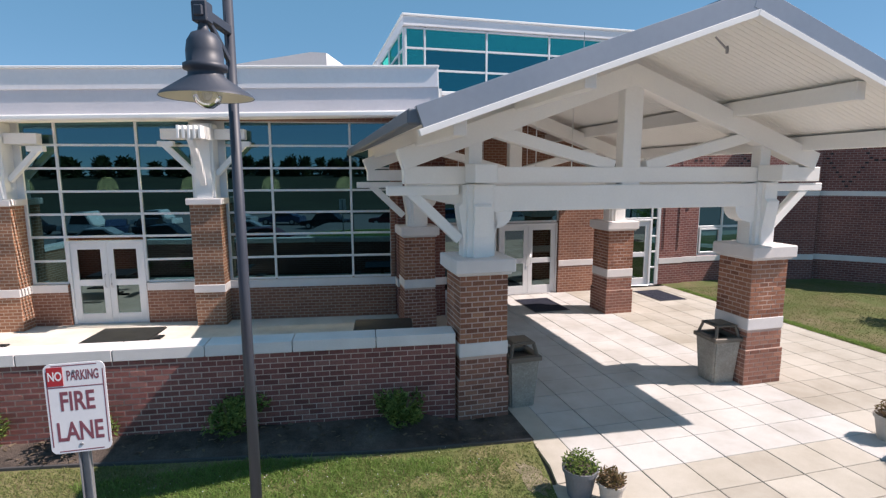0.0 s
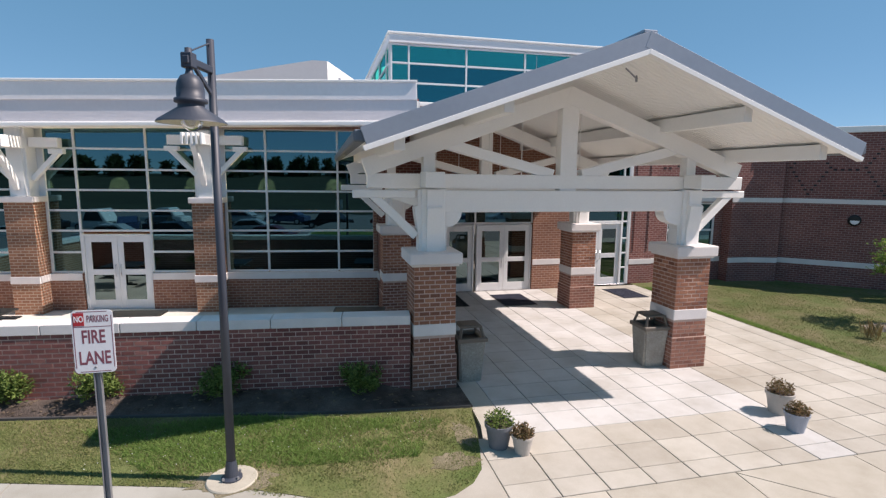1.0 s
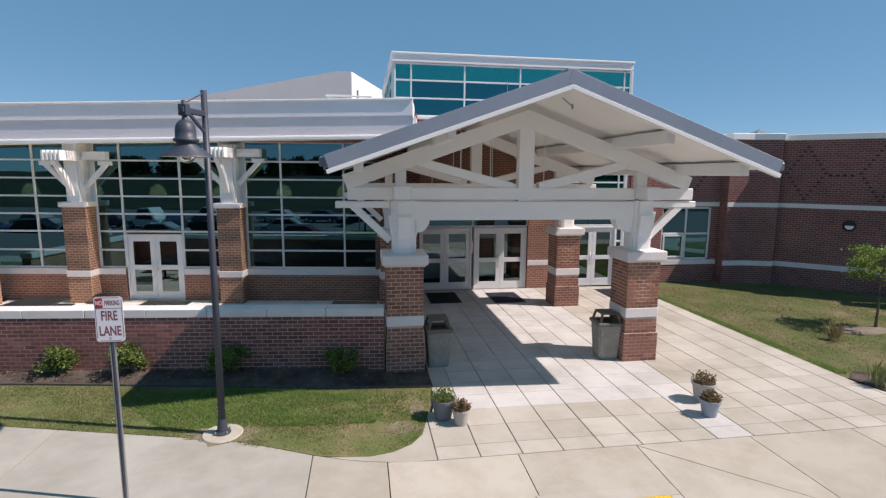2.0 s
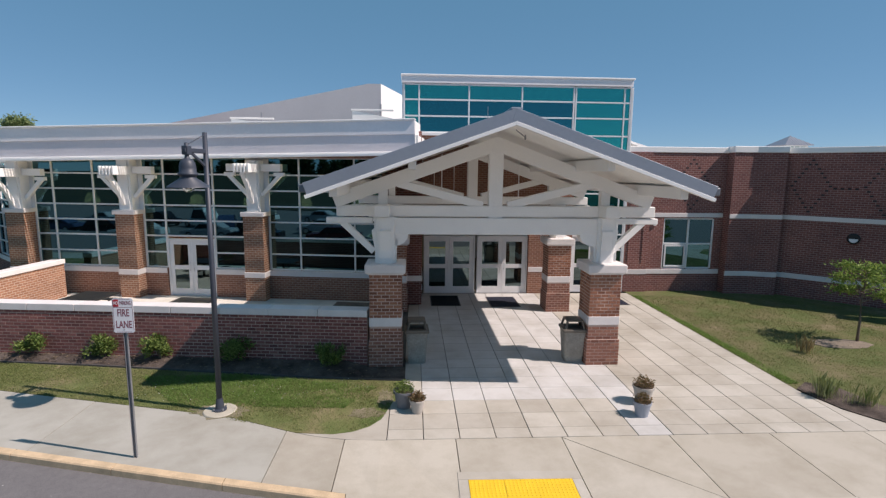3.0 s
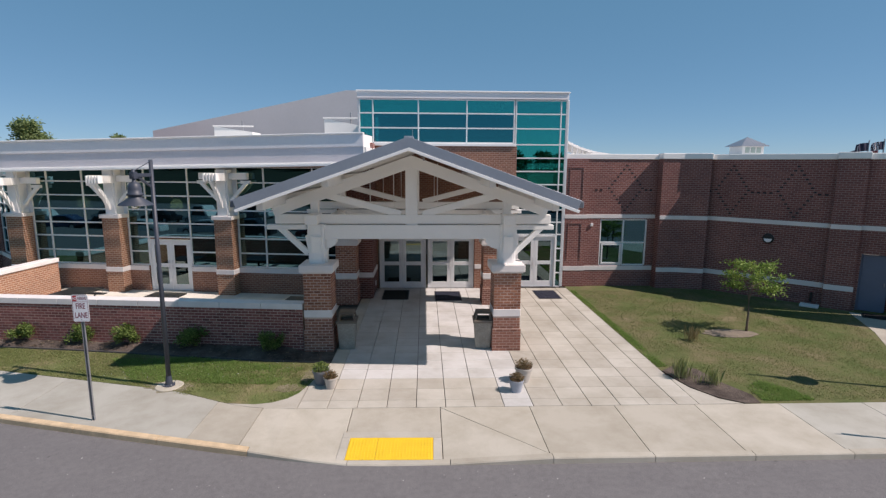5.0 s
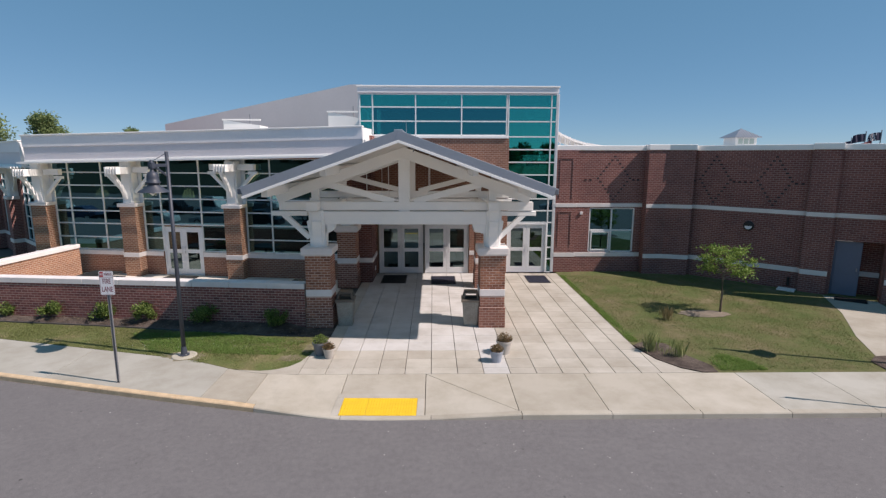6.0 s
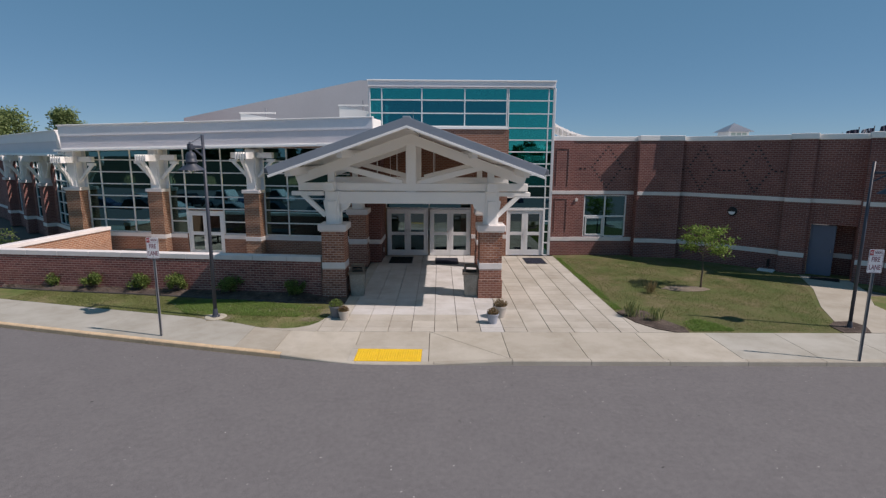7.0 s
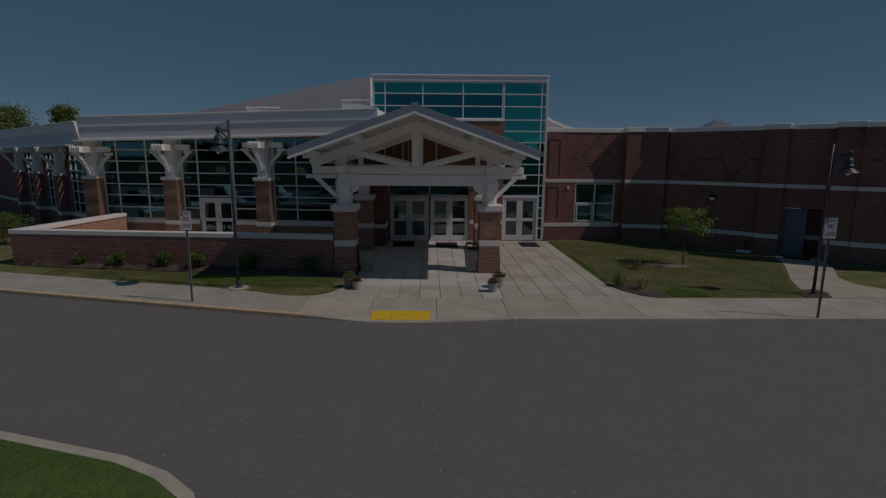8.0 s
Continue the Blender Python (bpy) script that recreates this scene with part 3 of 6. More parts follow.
def wing_column(name, m, label, dz=0.0, brick=None):
    """dz: how much lower the bracket hangs, as the roof edge falls along the wing."""
    c = thing(name, m, label, "column", "wing columns")
    one_box("shaft", (-0.36, 0.36, -0.36, 0.30, 0, 3.08), brick or M_WALL_WARM, c, r=0)
    one_box("stone_band", (-0.385, 0.385, -0.385, 0.28, SILL - 0.2, SILL), M_STONE, c, r=0.01)
    one_box("cap", (-0.43, 0.43, -0.43, 0.33, 3.08, 3.24), M_STONE, c, "white cast stone cap", r=0.02)
    bm = BM()
    box(bm, -0.25, 0.25, -0.25, 0.25, 3.24, 5.06, 0.012)
    box(bm, -0.19, 0.19, -0.31, 0.31, 3.24, 5.06, 0.012)
    part("post", bm, M_WHITE, c)
    for s in (-1, 1):
        bm = BM()
        beam(bm, (s * 0.25, -0.05, 3.82 + dz), (s * 0.98, -0.05, 4.58 + dz), 0.13, 0.13, 0.01)
        part("brace", bm, M_WHITE, c)
        bm = BM()
        x0, x1 = sorted((s * 0.26, s * 1.0))
        box(bm, x0, x1, -0.16, 0.06, 4.68 + dz, 4.94 + dz, 0.012)
        x0, x1 = sorted((s * 0.72, s * 1.10))
        box(bm, x0, x1, -0.13, 0.03, 4.51 + dz, 4.64 + dz, 0.012)
        part("bracket_beam", bm, M_WHITE, c)
    for k in range(5):
        x = -0.24 + 0.12 * k
        bm = BM()
        box(bm, x - 0.03, x + 0.03, -1.12, -0.27, 4.64 + dz, 4.94 + dz, 0.008)
        part("outrigger_slat", bm, M_WHITE, c)
    bm = BM()
    beam(bm, (0, -0.3, 3.58 + dz), (0, -0.62, 4.16 + dz), 0.14, 0.15, 0.012)
    beam(bm, (0, -0.62, 4.16 + dz), (0, -1.02, 4.66 + dz), 0.14, 0.15, 0.012)
    part("front_brace", bm, M_WHITE, c)
    return c


col = wing_column("wing_column", WING @ pose(posts[0], -0.08, 0), "brick column with a white timber-look post and slatted bracket")
for k, dz in ((1, -0.13), (2, -0.25)):
    col = wing_column("wing_column", WING @ pose(posts[k], -0.08, 0), "brick column with a white timber-look post and slatted bracket", dz)

# second facet of the wing, drawing back
FACET = WING @ pose(posts[2] - 0.3, 0.12, 0, 0, 0, -34)
wall("wall_wing_back", FACET, -24, 0.0, 0, 5.3, 0.3, "red brick wing wall drawing back behind posts",
     [(-3.9, -0.9, SILL, HEAD), (-8.7, -5.7, SILL, HEAD), (-13.5, -10.5, SILL, HEAD)], [(-24, -0.0, SILL - 0.2, SILL)])
# same columns in a darker brick that stands in for the wing's shade
col = wing_column("wing_column", FACET @ pose(-4.8, -0.1, 0), "red brick column, darkened for shade, with a white post and slatted bracket", -0.25, M_WALL)
for k in range(3):
    x1 = -0.9 - 4.8 * k
    glazing("window_%d" % (4 + k), FACET @ pose(0, 0.12, 0), [x1 - 3.0, x1 - 2.1, x1 - 0.9, x1], ZS, "tall dark glazed window between wing posts")
    if k:
        copy_thing(col, FACET @ pose(-4.8 * (k + 1), -0.1, 0))

# added volume: stops sun passing under the roof onto the drawn-back columns
bm = BM()
box(bm, -24, 0.2, 1.2, 12, 0, 5.9)
tagged(part("building_core", bm, M_WALL, m=FACET), "added brick block that keeps sun off the drawn-back wing", "wall", kind="structure")

# roof edge of the wing


def roof_edge(name, m, x0, x1, label):
    r = thing(name, m, label, "roof edge", kind="structure")
    one_box("flashing", (x0 - 0.03, x1 + 0.03, -0.63, -0.38, 6.24, 6.30), M_WHITE, r, r=0.012)
    one_box("upper_band", (x0, x1, -0.58, -0.40, 5.78, 6.24), M_FASCIA, r, r=0.006)
    one_box("lower_band", (x0, x1, -0.54, -0.40, 5.22, 5.78), M_FASCIA_LOW, r, r=0.006)
    one_box("drip_edge", (x0 - 0.01, x1 + 0.01, -0.57, -0.36, 5.13, 5.22), M_WHITE, r, r=0.012)
    one_box("end_cap", (x1 + 0.002, x1 + 0.02, -0.57, 0.9, 5.24, 6.23), M_WHITE, r, "white sunlit end of the roof edge", r=0.004)
    for k in range(4):  # open trellis bars before the drip edge
        y = -0.98 + 0.115 * k
        one_box("trellis_bar", (x0, x1, y, y + 0.05, 5.07, 5.15), M_WHITE, r, r=0.005)
    one_box("soffit", (x0, x1, -0.54, 0.3, 5.10, 5.16), M_SOFFIT, r, r=0)
    return r


roof_edge("roof_edge", WING @ pose(0, 0, 0.17, 0, -1.3, 0), -13.9, 1.25, "grey metal roof edge with a white gutter")
roof_edge("roof_edge_back", FACET @ pose(0, 0, -0.36), -24, 0.0, "grey metal roof edge drawing back")
bm = BM()
box(bm, -wing_len + 0.6, 1.22, -0.5, 12, 5.3, 5.95)
tagged(part("roof_wing", bm, M_ROOF, m=WING), "white flat roof over the wing", "roof", kind="structure")

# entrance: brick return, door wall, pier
one = one_box("wall_return", (-3.40, -2.13, -1.7, 0.32, 0, 5.25), M_WALL_SHADED, None, r=0)
one_box("upper_wall", (-2.80, -2.13, -1.0, 0.30, 5.25, Z_TOP), M_WALL, one, r=0)
tagged(one, "red brick return wall beside the entrance doors", "wall", kind="structure")
one_box("stone_band", (-3.44, -2.095, -1.735, 0.0, SILL - 0.2, SILL), M_STONE, one, r=0.008)
wall("wall_entrance", Matrix(), -2.13, 3.80, 0, 6.08, 0.3, "brown brick entrance wall above glazed doors", [(-2.08, 2.08, 0, 2.98)], [(2.09, 3.80, SILL - 0.2, SILL)], M_WALL_ENTRY)
double_door("door_2", pose(-1.02, 0.12, 0), 2.0, 2.28, "white glazed double entrance door")
double_door("door_3", pose(1.06, 0.12, 0), 2.0, 2.28, "white glazed double entrance door")
glazing("window_7", pose(0, 0.12, 0), [-2.05, 0.02, 2.07], [2.33, 2.95], "glass transom light over the entrance doors")

# tower
TY = 0.30
tx = [-2.78, -2.22, -0.33, 1.70, 3.72, 5.55, 5.90]
tz = [6.22, 6.82, 7.42, 7.98]
teal = lambda i, j: M_TEAL if j == 2 or i in (0, 4, 5) else M_TEAL_DEEP
glazing("window_8", pose(0, TY, 0), tx[:4] + [3.70], tz, "teal glass clerestory in white frames", (), teal)
sz = [0.0, 0.62, 1.16, 1.70, 2.32, 2.86, 3.40, 3.94, 4.48, 5.04, 5.60, 6.16, 6.82, 7.42, 7.98]
strip_teal = lambda i, j: M_TEAL if j > 7 else (M_TEAL_DEEP if j > 5 else M_GLASS)
glazing("window_9", pose(0, TY, 0), [3.78, 5.68, 5.92], sz, "tall teal glass strip beside the tower", ((0, 0), (0, 1), (0, 2), (0, 3)), strip_teal)
double_door("door_4", pose(4.74, TY, 0), 1.86, 2.28, "white glazed double door below the glass strip")
one = one_box("tower_parapet", (-2.86, 5.97, TY - 0.12, 9.5, 8.02, 8.27), M_FASCIA, None, r=0.01)
tagged(one, "light grey metal tower parapet with a white edge", "parapet", kind="structure")
one_box("flashing", (-2.9, 6.01, TY - 0.17, 9.55, 8.27, 8.33), M_WHITE, one, r=0.012)
one = one_box("tower_sill", (-2.80, 3.72, -0.06, TY + 0.1, 6.08, 6.19), M_WHITE, None, r=0.01)
tagged(one, "white sill below the clerestory", "sill", kind="structure")
glazing("window_10", pose(-2.80, TY, 0, 0, 0, 90), [0.05, 0.8, 2.8, 4.8, 6.8], tz, "teal glass side of the tower clerestory", (), teal)
one_box("tower_corner", (5.93, 6.02, TY - 0.06, TY + 0.1, 0, 8.0), M_FRAME, one, r=0.01)
one_box("tower_side", (5.86, 5.98, TY + 0.1, 9.4, 5.4, 8.0), M_FASCIA, one, r=0.01)
for nm, d in (("room_back", (-2.7, 5.95, 8.6, 8.8, 0, 8.0)), ("tower_slab", (-2.7, 3.7, 0.5, 8.6, 6.0, 6.1))):
    tagged(one_box(nm, d, plain("pale_room_wall", (0.5, 0.52, 0.52), 0.9), None, r=0), "plain wall inside the tower", "wall", kind="structure")

# right wing: bays that come forward in turn


def diamonds(ob, x0, x1, z0, z1, n):
    """Dark header bricks set in a row of diamonds, joined by short level lines."""
    w = (x1 - x0) / n
    bm = BM()
    zc = (z0 + z1) / 2
    for k in range(n):
        c = x0 + w * (k + 0.5)
        hw, hh = w * 0.27, (z1 - z0) / 2
        steps = int(hh / 0.081)
        for i in range(-steps, steps + 1, 2):
            dx = hw * (1 - abs(i) / steps)
            for s in ((-1, 1) if dx > 0.05 else (1,)):
                x, z = c + s * dx, zc + i * 0.081
                box(bm, x - 0.05, x + 0.05, -0.006, 0.01, z + 0.010, z + 0.072)
    for k in range(n + 1):
        a, b = x0 + w * k - (w * 0.19 if k else 0), x0 + w * k + (w * 0.19 if k < n else 0)
        x = a
        while x < b - 0.1:
            box(bm, x, x + 0.11, -0.010, 0.01, zc - 0.07, zc + 0.0)
            x += 0.215
    part("dark_header_bricks", bm, M_BRICK_DARK, ob, "dark header bricks in a diamond pattern")


SB = 0.89  # top of the lower stone band of the east wing
BANDS = lambda a, b: [(a, b, SB - 0.17, SB + 0.03), (a, b, 3.03, 3.20)]
EZ = 5.58
A = pose(6.02, 0.34, 0)
wa = wall("wall_east_a", A, 0, 4.03, 0, EZ, 0.3, "red brick wall with stone bands and dark diamonds", [(1.61, 3.71, SB + 0.03, 3.0)], [(0, 1.60, SB - 0.17, SB + 0.03), (1.60, 3.72, SB - 0.17, SB + 0.028), (3.72, 4.03, SB - 0.17, SB + 0.03), (0, 4.03, 3.03, 3.20)], cap=0.22)
diamonds(wa, 1.30, 4.0, 3.26, 5.34, 1)
glazing("window_11", A @ pose(0, 0.1, 0), [1.64, 2.66, 3.68], [SB + 0.06, 1.95, 2.97], "white framed window with four lights", bar=0.07)
for d in ((1.72, 2.60, SB + 0.11, SB + 0.17), (1.72, 2.60, 1.84, 1.90), (1.72, 1.78, SB + 0.17, 1.84), (2.54, 2.60, SB + 0.17, 1.84)):
    one_box("hopper_frame", (d[0], d[1], 0.03, 0.09, d[2], d[3]), M_FRAME, bpy.data.objects["window_11"], m=pose(0, -0.1, 0), r=0.004)
one_box("pilaster", (0.0, 0.95, -0.10, 0.0, 0, EZ), M_WALL, wa, r=0)
for lo, hi in ((SB - 0.17, SB + 0.03), (3.03, 3.20)):
    one_box("stone_band", (-0.01, 0.97, -0.114, -0.09, lo, hi), M_STONE, wa, r=0.008)
for d in ((0.14, 0.18, 1.25, 2.85), (0.72, 0.76, 1.25, 2.85), (0.18, 0.72, 2.81, 2.85), (0.14, 0.18, 3.45, 5.25), (0.72, 0.76, 3.45, 5.25), (0.18, 0.72, 5.21, 5.25)):  # raised brick outline of a panel
    one_box("panel_outline", (d[0], d[1], -0.125, -0.09, d[2], d[3]), M_WALL, wa, r=0.004)
# a proud bay of two facets, the second turned away from the sun
B = pose(10.05, -0.10, 0, 0, 0, -2.0)
wall("wall_east_b", B, 0, 0.88, 0, EZ + 0.02, 0.5, "red brick pilaster bay with stone bands", (), BANDS(0, 0.88), cap=0.24)
B2 = B @ pose(0.88, 0, 0, 0, 0, -15)
wall("wall_east_b2", B2, 0, 1.08, 0, EZ + 0.021, 0.5, "red brick pilaster facet with stone bands", (), BANDS(0, 1.08), cap=0.24)
C = pose(11.95, -0.12, 0, 0, 0, -43.0)
wc = wall("wall_east_c", C, 0, 4.45, 0, EZ, 0.3, "red brick wall with stone bands and two dark diamonds", (), BANDS(0, 4.45), cap=0.22)
diamonds(wc, -0.1, 4.35, 3.26, 5.34, 2)
D = C @ pose(4.45, -0.2, 0, 0, 0, 6)
wall("wall_east_d", D, 0, 0.9, 0, EZ + 0.02, 0.5, "red brick pilaster with stone bands", (), BANDS(0, 0.9), cap=0.24)
E_ = C @ pose(5.33, 0.05, 0, 0, 0, 6)
we = wall("wall_east_e", E_, 0, 1.75, 0, EZ, 0.35, "red brick bay over a recessed blue service door", [(0.12, 1.62, 0, 2.16)], [(0, 1.75, 3.03, 3.20)], cap=0.22)
F = C @ pose(7.05, -0.4, 0, 0, 0, 10)
wall("wall_east_f", F, 0, 0.95, 0, EZ + 0.02, 0.5, "red brick pilaster with stone bands", (), BANDS(0, 0.95), cap=0.24)
G_ = C @ pose(7.95, -0.35, 0, 0, 0, 12)
wg = wall("wall_east_g", G_, 0, 9, 0, EZ, 0.3, "red brick wall with stone bands and dark diamonds", (), BANDS(0, 9), cap=0.22)
diamonds(wg, 0.3, 8.7, 3.26, 5.34, 4)
sd = thing("service_door", E_ @ pose(0.685, 0.16, 0), "blue-grey painted steel service door, closed", "door", kind="structure")
one_box("door_frame", (-0.56, -0.50, 0.0, 0.10, 0, 2.14), M_BLUE_DOOR, sd)
leaf = one_box("door_leaf", (-0.50, 0.30, 0.0, 0.045, 0.01, 2.12), M_BLUE_DOOR, sd)
one_box("door_handle", (0.18, 0.22, -0.05, 0.0, 0.98, 1.12), M_STEEL, leaf)
one_box("alcove_back", (0.30, 1.3, 0.72, 0.86, 0, 2.5), M_WALL_SHADED, we, r=0, m=pose(0.4, 0, 0))
one_box("alcove_side", (1.62, 1.74, 0.35, 0.9, 0, 2.5), M_WALL_SHADED, we, r=0)
one_box("alcove_ceiling", (0.1, 1.74, 0.36, 0.9, 2.17, 2.3), M_STONE, we, r=0)
one_box("stone_band", (0.72, 1.62, 0.69, 0.72, SB - 0.17, SB + 0.03), M_STONE, we, r=0.006)
one_box("roof_east", (0, 22, 0.35, 14, 4.9, 5.1), M_ROOF, None, r=0, m=pose(6.2, 0.5, 0))
tagged(bpy.data.objects["roof_east"], "white flat roof over the east wing", "roof", kind="structure")

# behind: great metal-clad roof, roof boxes, cupola
bm = BM()
prof = [(-18.2, 4.8), (-18.2, 7.45), (-5.3, 10.18), (-4.5, 10.18), (-4.5, 4.8)]
f0 = [bm.verts.new((x, 14, z)) for x, z in prof]
f1 = [bm.verts.new((x, 26, z)) for x, z in prof]
bm.faces.new(f0)
bm.faces.new(f1[::-1])
for k in range(5):
    bm.faces.new((f0[k], f1[k], f1[(k + 1) % 5], f0[(k + 1) % 5]))
bmesh.ops.recalc_face_normals(bm, faces=bm.faces)
tagged(part("roof_hall", bm, plain("hall_cladding", (0.47, 0.47, 0.49), 0.5, 0.0, 0.07, 0.5, 8)), "grey metal clad hall rising behind the wing", "roof", kind="structure")
bm = BM()  # splayed white end of the hall, facing the sun
e0 = [bm.verts.new(p) for p in ((-4.49, 14, 4.8), (-2.2, 17.5, 4.8), (-4.49, 17.5, 4.8))]
e1 = [bm.verts.new(p) for p in ((-4.49, 14, 10.18), (-2.2, 17.5, 9.5), (-4.49, 17.5, 10.18))]
bm.faces.new(e0)
bm.faces.new(e1[::-1])
for k in range(3):
    bm.faces.new((e0[k], e1[k], e1[(k + 1) % 3], e0[(k + 1) % 3]))
bmesh.ops.recalc_face_normals(bm, faces=bm.faces)
tagged(part("hall_end", bm, M_WHITE), "white sunlit end of the metal clad hall", "wall", kind="structure")


def roof_box(m, w, d, h, label):
    r = thing("roof_monitor", m, label, "roof box", "roof boxes")
    bm = BM()
    vs = [bm.verts.new(p) for p in ((-w / 2, 0, 0), (w / 2, 0, 0), (w / 2, 0, h * 0.8), (-w / 2, 0, h), (-w / 2, d, 0), (w / 2, d, 0), (w / 2, d, h * 0.8), (-w / 2, d, h))]
    for f in ((0, 1, 2, 3), (5, 4, 7, 6), (1, 5, 6, 2), (4, 0, 3, 7), (3, 2, 6, 7)):
        bm.faces.new([vs[i] for i in f])
    part("body", bm, M_WHITE, r)
    one_box("cap_strip", (-w / 2 - 0.06, w / 2 + 0.06, -0.05, 0.05, h - 0.02, h + 0.06), M_WHITE, r)
    bm = BM()
    tube(bm, [(w * 0.2, 0.3, h * 0.8), (w * 0.2, 0.3, h + 0.35)], [0.05, 0.05], 8)
    part("vent_pipe", bm, M_STEEL, r)
    return r


roof_box(pose(-10.75, 8.0, 5.9), 2.1, 1.5, 1.45, "white metal roof box with a vent pipe")
roof_box(pose(-4.5, 7.0, 5.9), 2.0, 1.5, 1.85, "tall white metal roof box with a vent pipe")
tagged(one_box("roof_east_high", (17, 27, 8.5, 16, 4.9, 5.95), M_ROOF, None, r=0), "white raised roof under the cupola", "roof", kind="structure")
cp = thing("cupola", pose(21.15, 12.0, 5.95) @ Matrix.Diagonal((0.95, 0.95, 1.05, 1)), "white louvred cupola with a ribbed metal roof", "cupola")
one_box("body", (-0.75, 0.75, -0.75, 0.75, 0, 0.62), M_WHITE, cp)
for k in (-0.4, 0.0, 0.4):
    one_box("louvre", (k - 0.15, k + 0.15, -0.78, -0.7, 0.22, 0.55), plain("pale_green_louvre", (0.45, 0.55, 0.5), 0.6), cp)
bm = BM()
b4 = [bm.verts.new((x, y, 0.62)) for x, y in ((-1.0, -1.0), (1.0, -1.0), (1.0, 1.0), (-1.0, 1.0))]
top = bm.verts.new((0, 0, 1.2))
for k in range(4):
    bm.faces.new((b4[k], b4[(k + 1) % 4], top))
for k in range(11):
    x = -0.9 + 0.18 * k
    zt = 0.62 + 0.58 * (1 - abs(x) / 1.0)
    beam(bm, (x, -1.0, 0.63), (x * 0.02 + x * 0.98, -abs(x), zt), 0.03, 0.05)
part("hip_roof", bm, M_METAL, cp, "ribbed grey metal hip roof")

# curved white roof beside the tower
bm = BM()
prof = [(6.15, 6.95), (6.6, 6.72), (7.1, 6.42), (7.7, 6.16), (8.4, 5.96), (9.4, 5.82)]
for (xa, za), (xb, zb) in zip(prof, prof[1:]):
    beam(bm, (xa, 5.5, za), (xb, 5.5, zb), 3.0, 0.10)
sw = tagged(part("roof_curve", bm, M_WHITE), "white curved roof sweeping down from the tower", "roof", kind="structure")
for k in range(9):
    x = 6.25 + 0.26 * k
    one_box("rib", (x, x + 0.05, 4.1, 4.14, 5.2, 6.9 - 0.42 * (x - 6.15)), M_FRAME, sw, r=0)

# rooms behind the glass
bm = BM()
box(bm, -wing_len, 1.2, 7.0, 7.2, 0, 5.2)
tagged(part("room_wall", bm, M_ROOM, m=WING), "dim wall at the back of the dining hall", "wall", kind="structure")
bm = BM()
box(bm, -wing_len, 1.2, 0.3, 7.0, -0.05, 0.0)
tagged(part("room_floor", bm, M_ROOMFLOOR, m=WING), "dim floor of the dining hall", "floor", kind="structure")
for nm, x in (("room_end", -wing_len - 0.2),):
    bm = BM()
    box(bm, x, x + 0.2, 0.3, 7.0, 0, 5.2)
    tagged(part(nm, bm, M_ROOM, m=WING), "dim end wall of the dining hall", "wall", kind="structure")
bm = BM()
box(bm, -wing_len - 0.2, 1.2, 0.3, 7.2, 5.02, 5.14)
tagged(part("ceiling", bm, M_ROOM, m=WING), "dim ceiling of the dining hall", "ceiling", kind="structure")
bm = BM()
box(bm, -2.7, 6.0, 0.5, 8.6, -0.05, 0.0)
tagged(part("lobby_floor", bm, M_ROOMFLOOR), "dim lobby floor behind the doors", "floor", kind="structure")
bm = BM()
box(bm, 6.3, 13, 3.5, 3.7, 0, 5.2)
tagged(part("office_wall", bm, M_ROOM), "dim wall behind the office window", "wall", kind="structure")


def pendant(m):
    p = thing("pendant_lamp", m, "dome shaped pendant lamp seen through the glass", "lamp", "pendant lamps")
    bm = BM()
    lathe(bm, [(0.02, 0.42), (0.10, 0.40), (0.22, 0.28), (0.28, 0.0)], 16)
    part("shade", bm, M_PENDANT, p, "lit yellowish shade", smooth=True)
    bm = BM()
    tube(bm, [(0, 0, 0.4), (0, 0, 1.7)], [0.012, 0.012], 6)
    part("rod", bm, M_BLACK, p)
    return p


pd = pendant(WING @ pose(-1.4, 1.6, 3.35))
for x in (-3.5, -5.7, -7.9, -10.1, -12.3):
    copy_thing(pd, WING @ pose(x, 1.6, 3.35))

# ---- entrance canopy ----
CX = -0.44  # its middle line
RIDGE, EAVE, HALF = 5.91, 4.47, 4.03
Y0, Y1 = -9.72, -0.02
canopy = thing("entrance_canopy", pose(CX, 0, 0), "white gabled entrance canopy with a grey metal roof", "canopy")
YF, YR = -7.31, -2.33  # front and rear truss


def roof_z(x):
    return RIDGE - abs(x) * (RIDGE - EAVE) / HALF


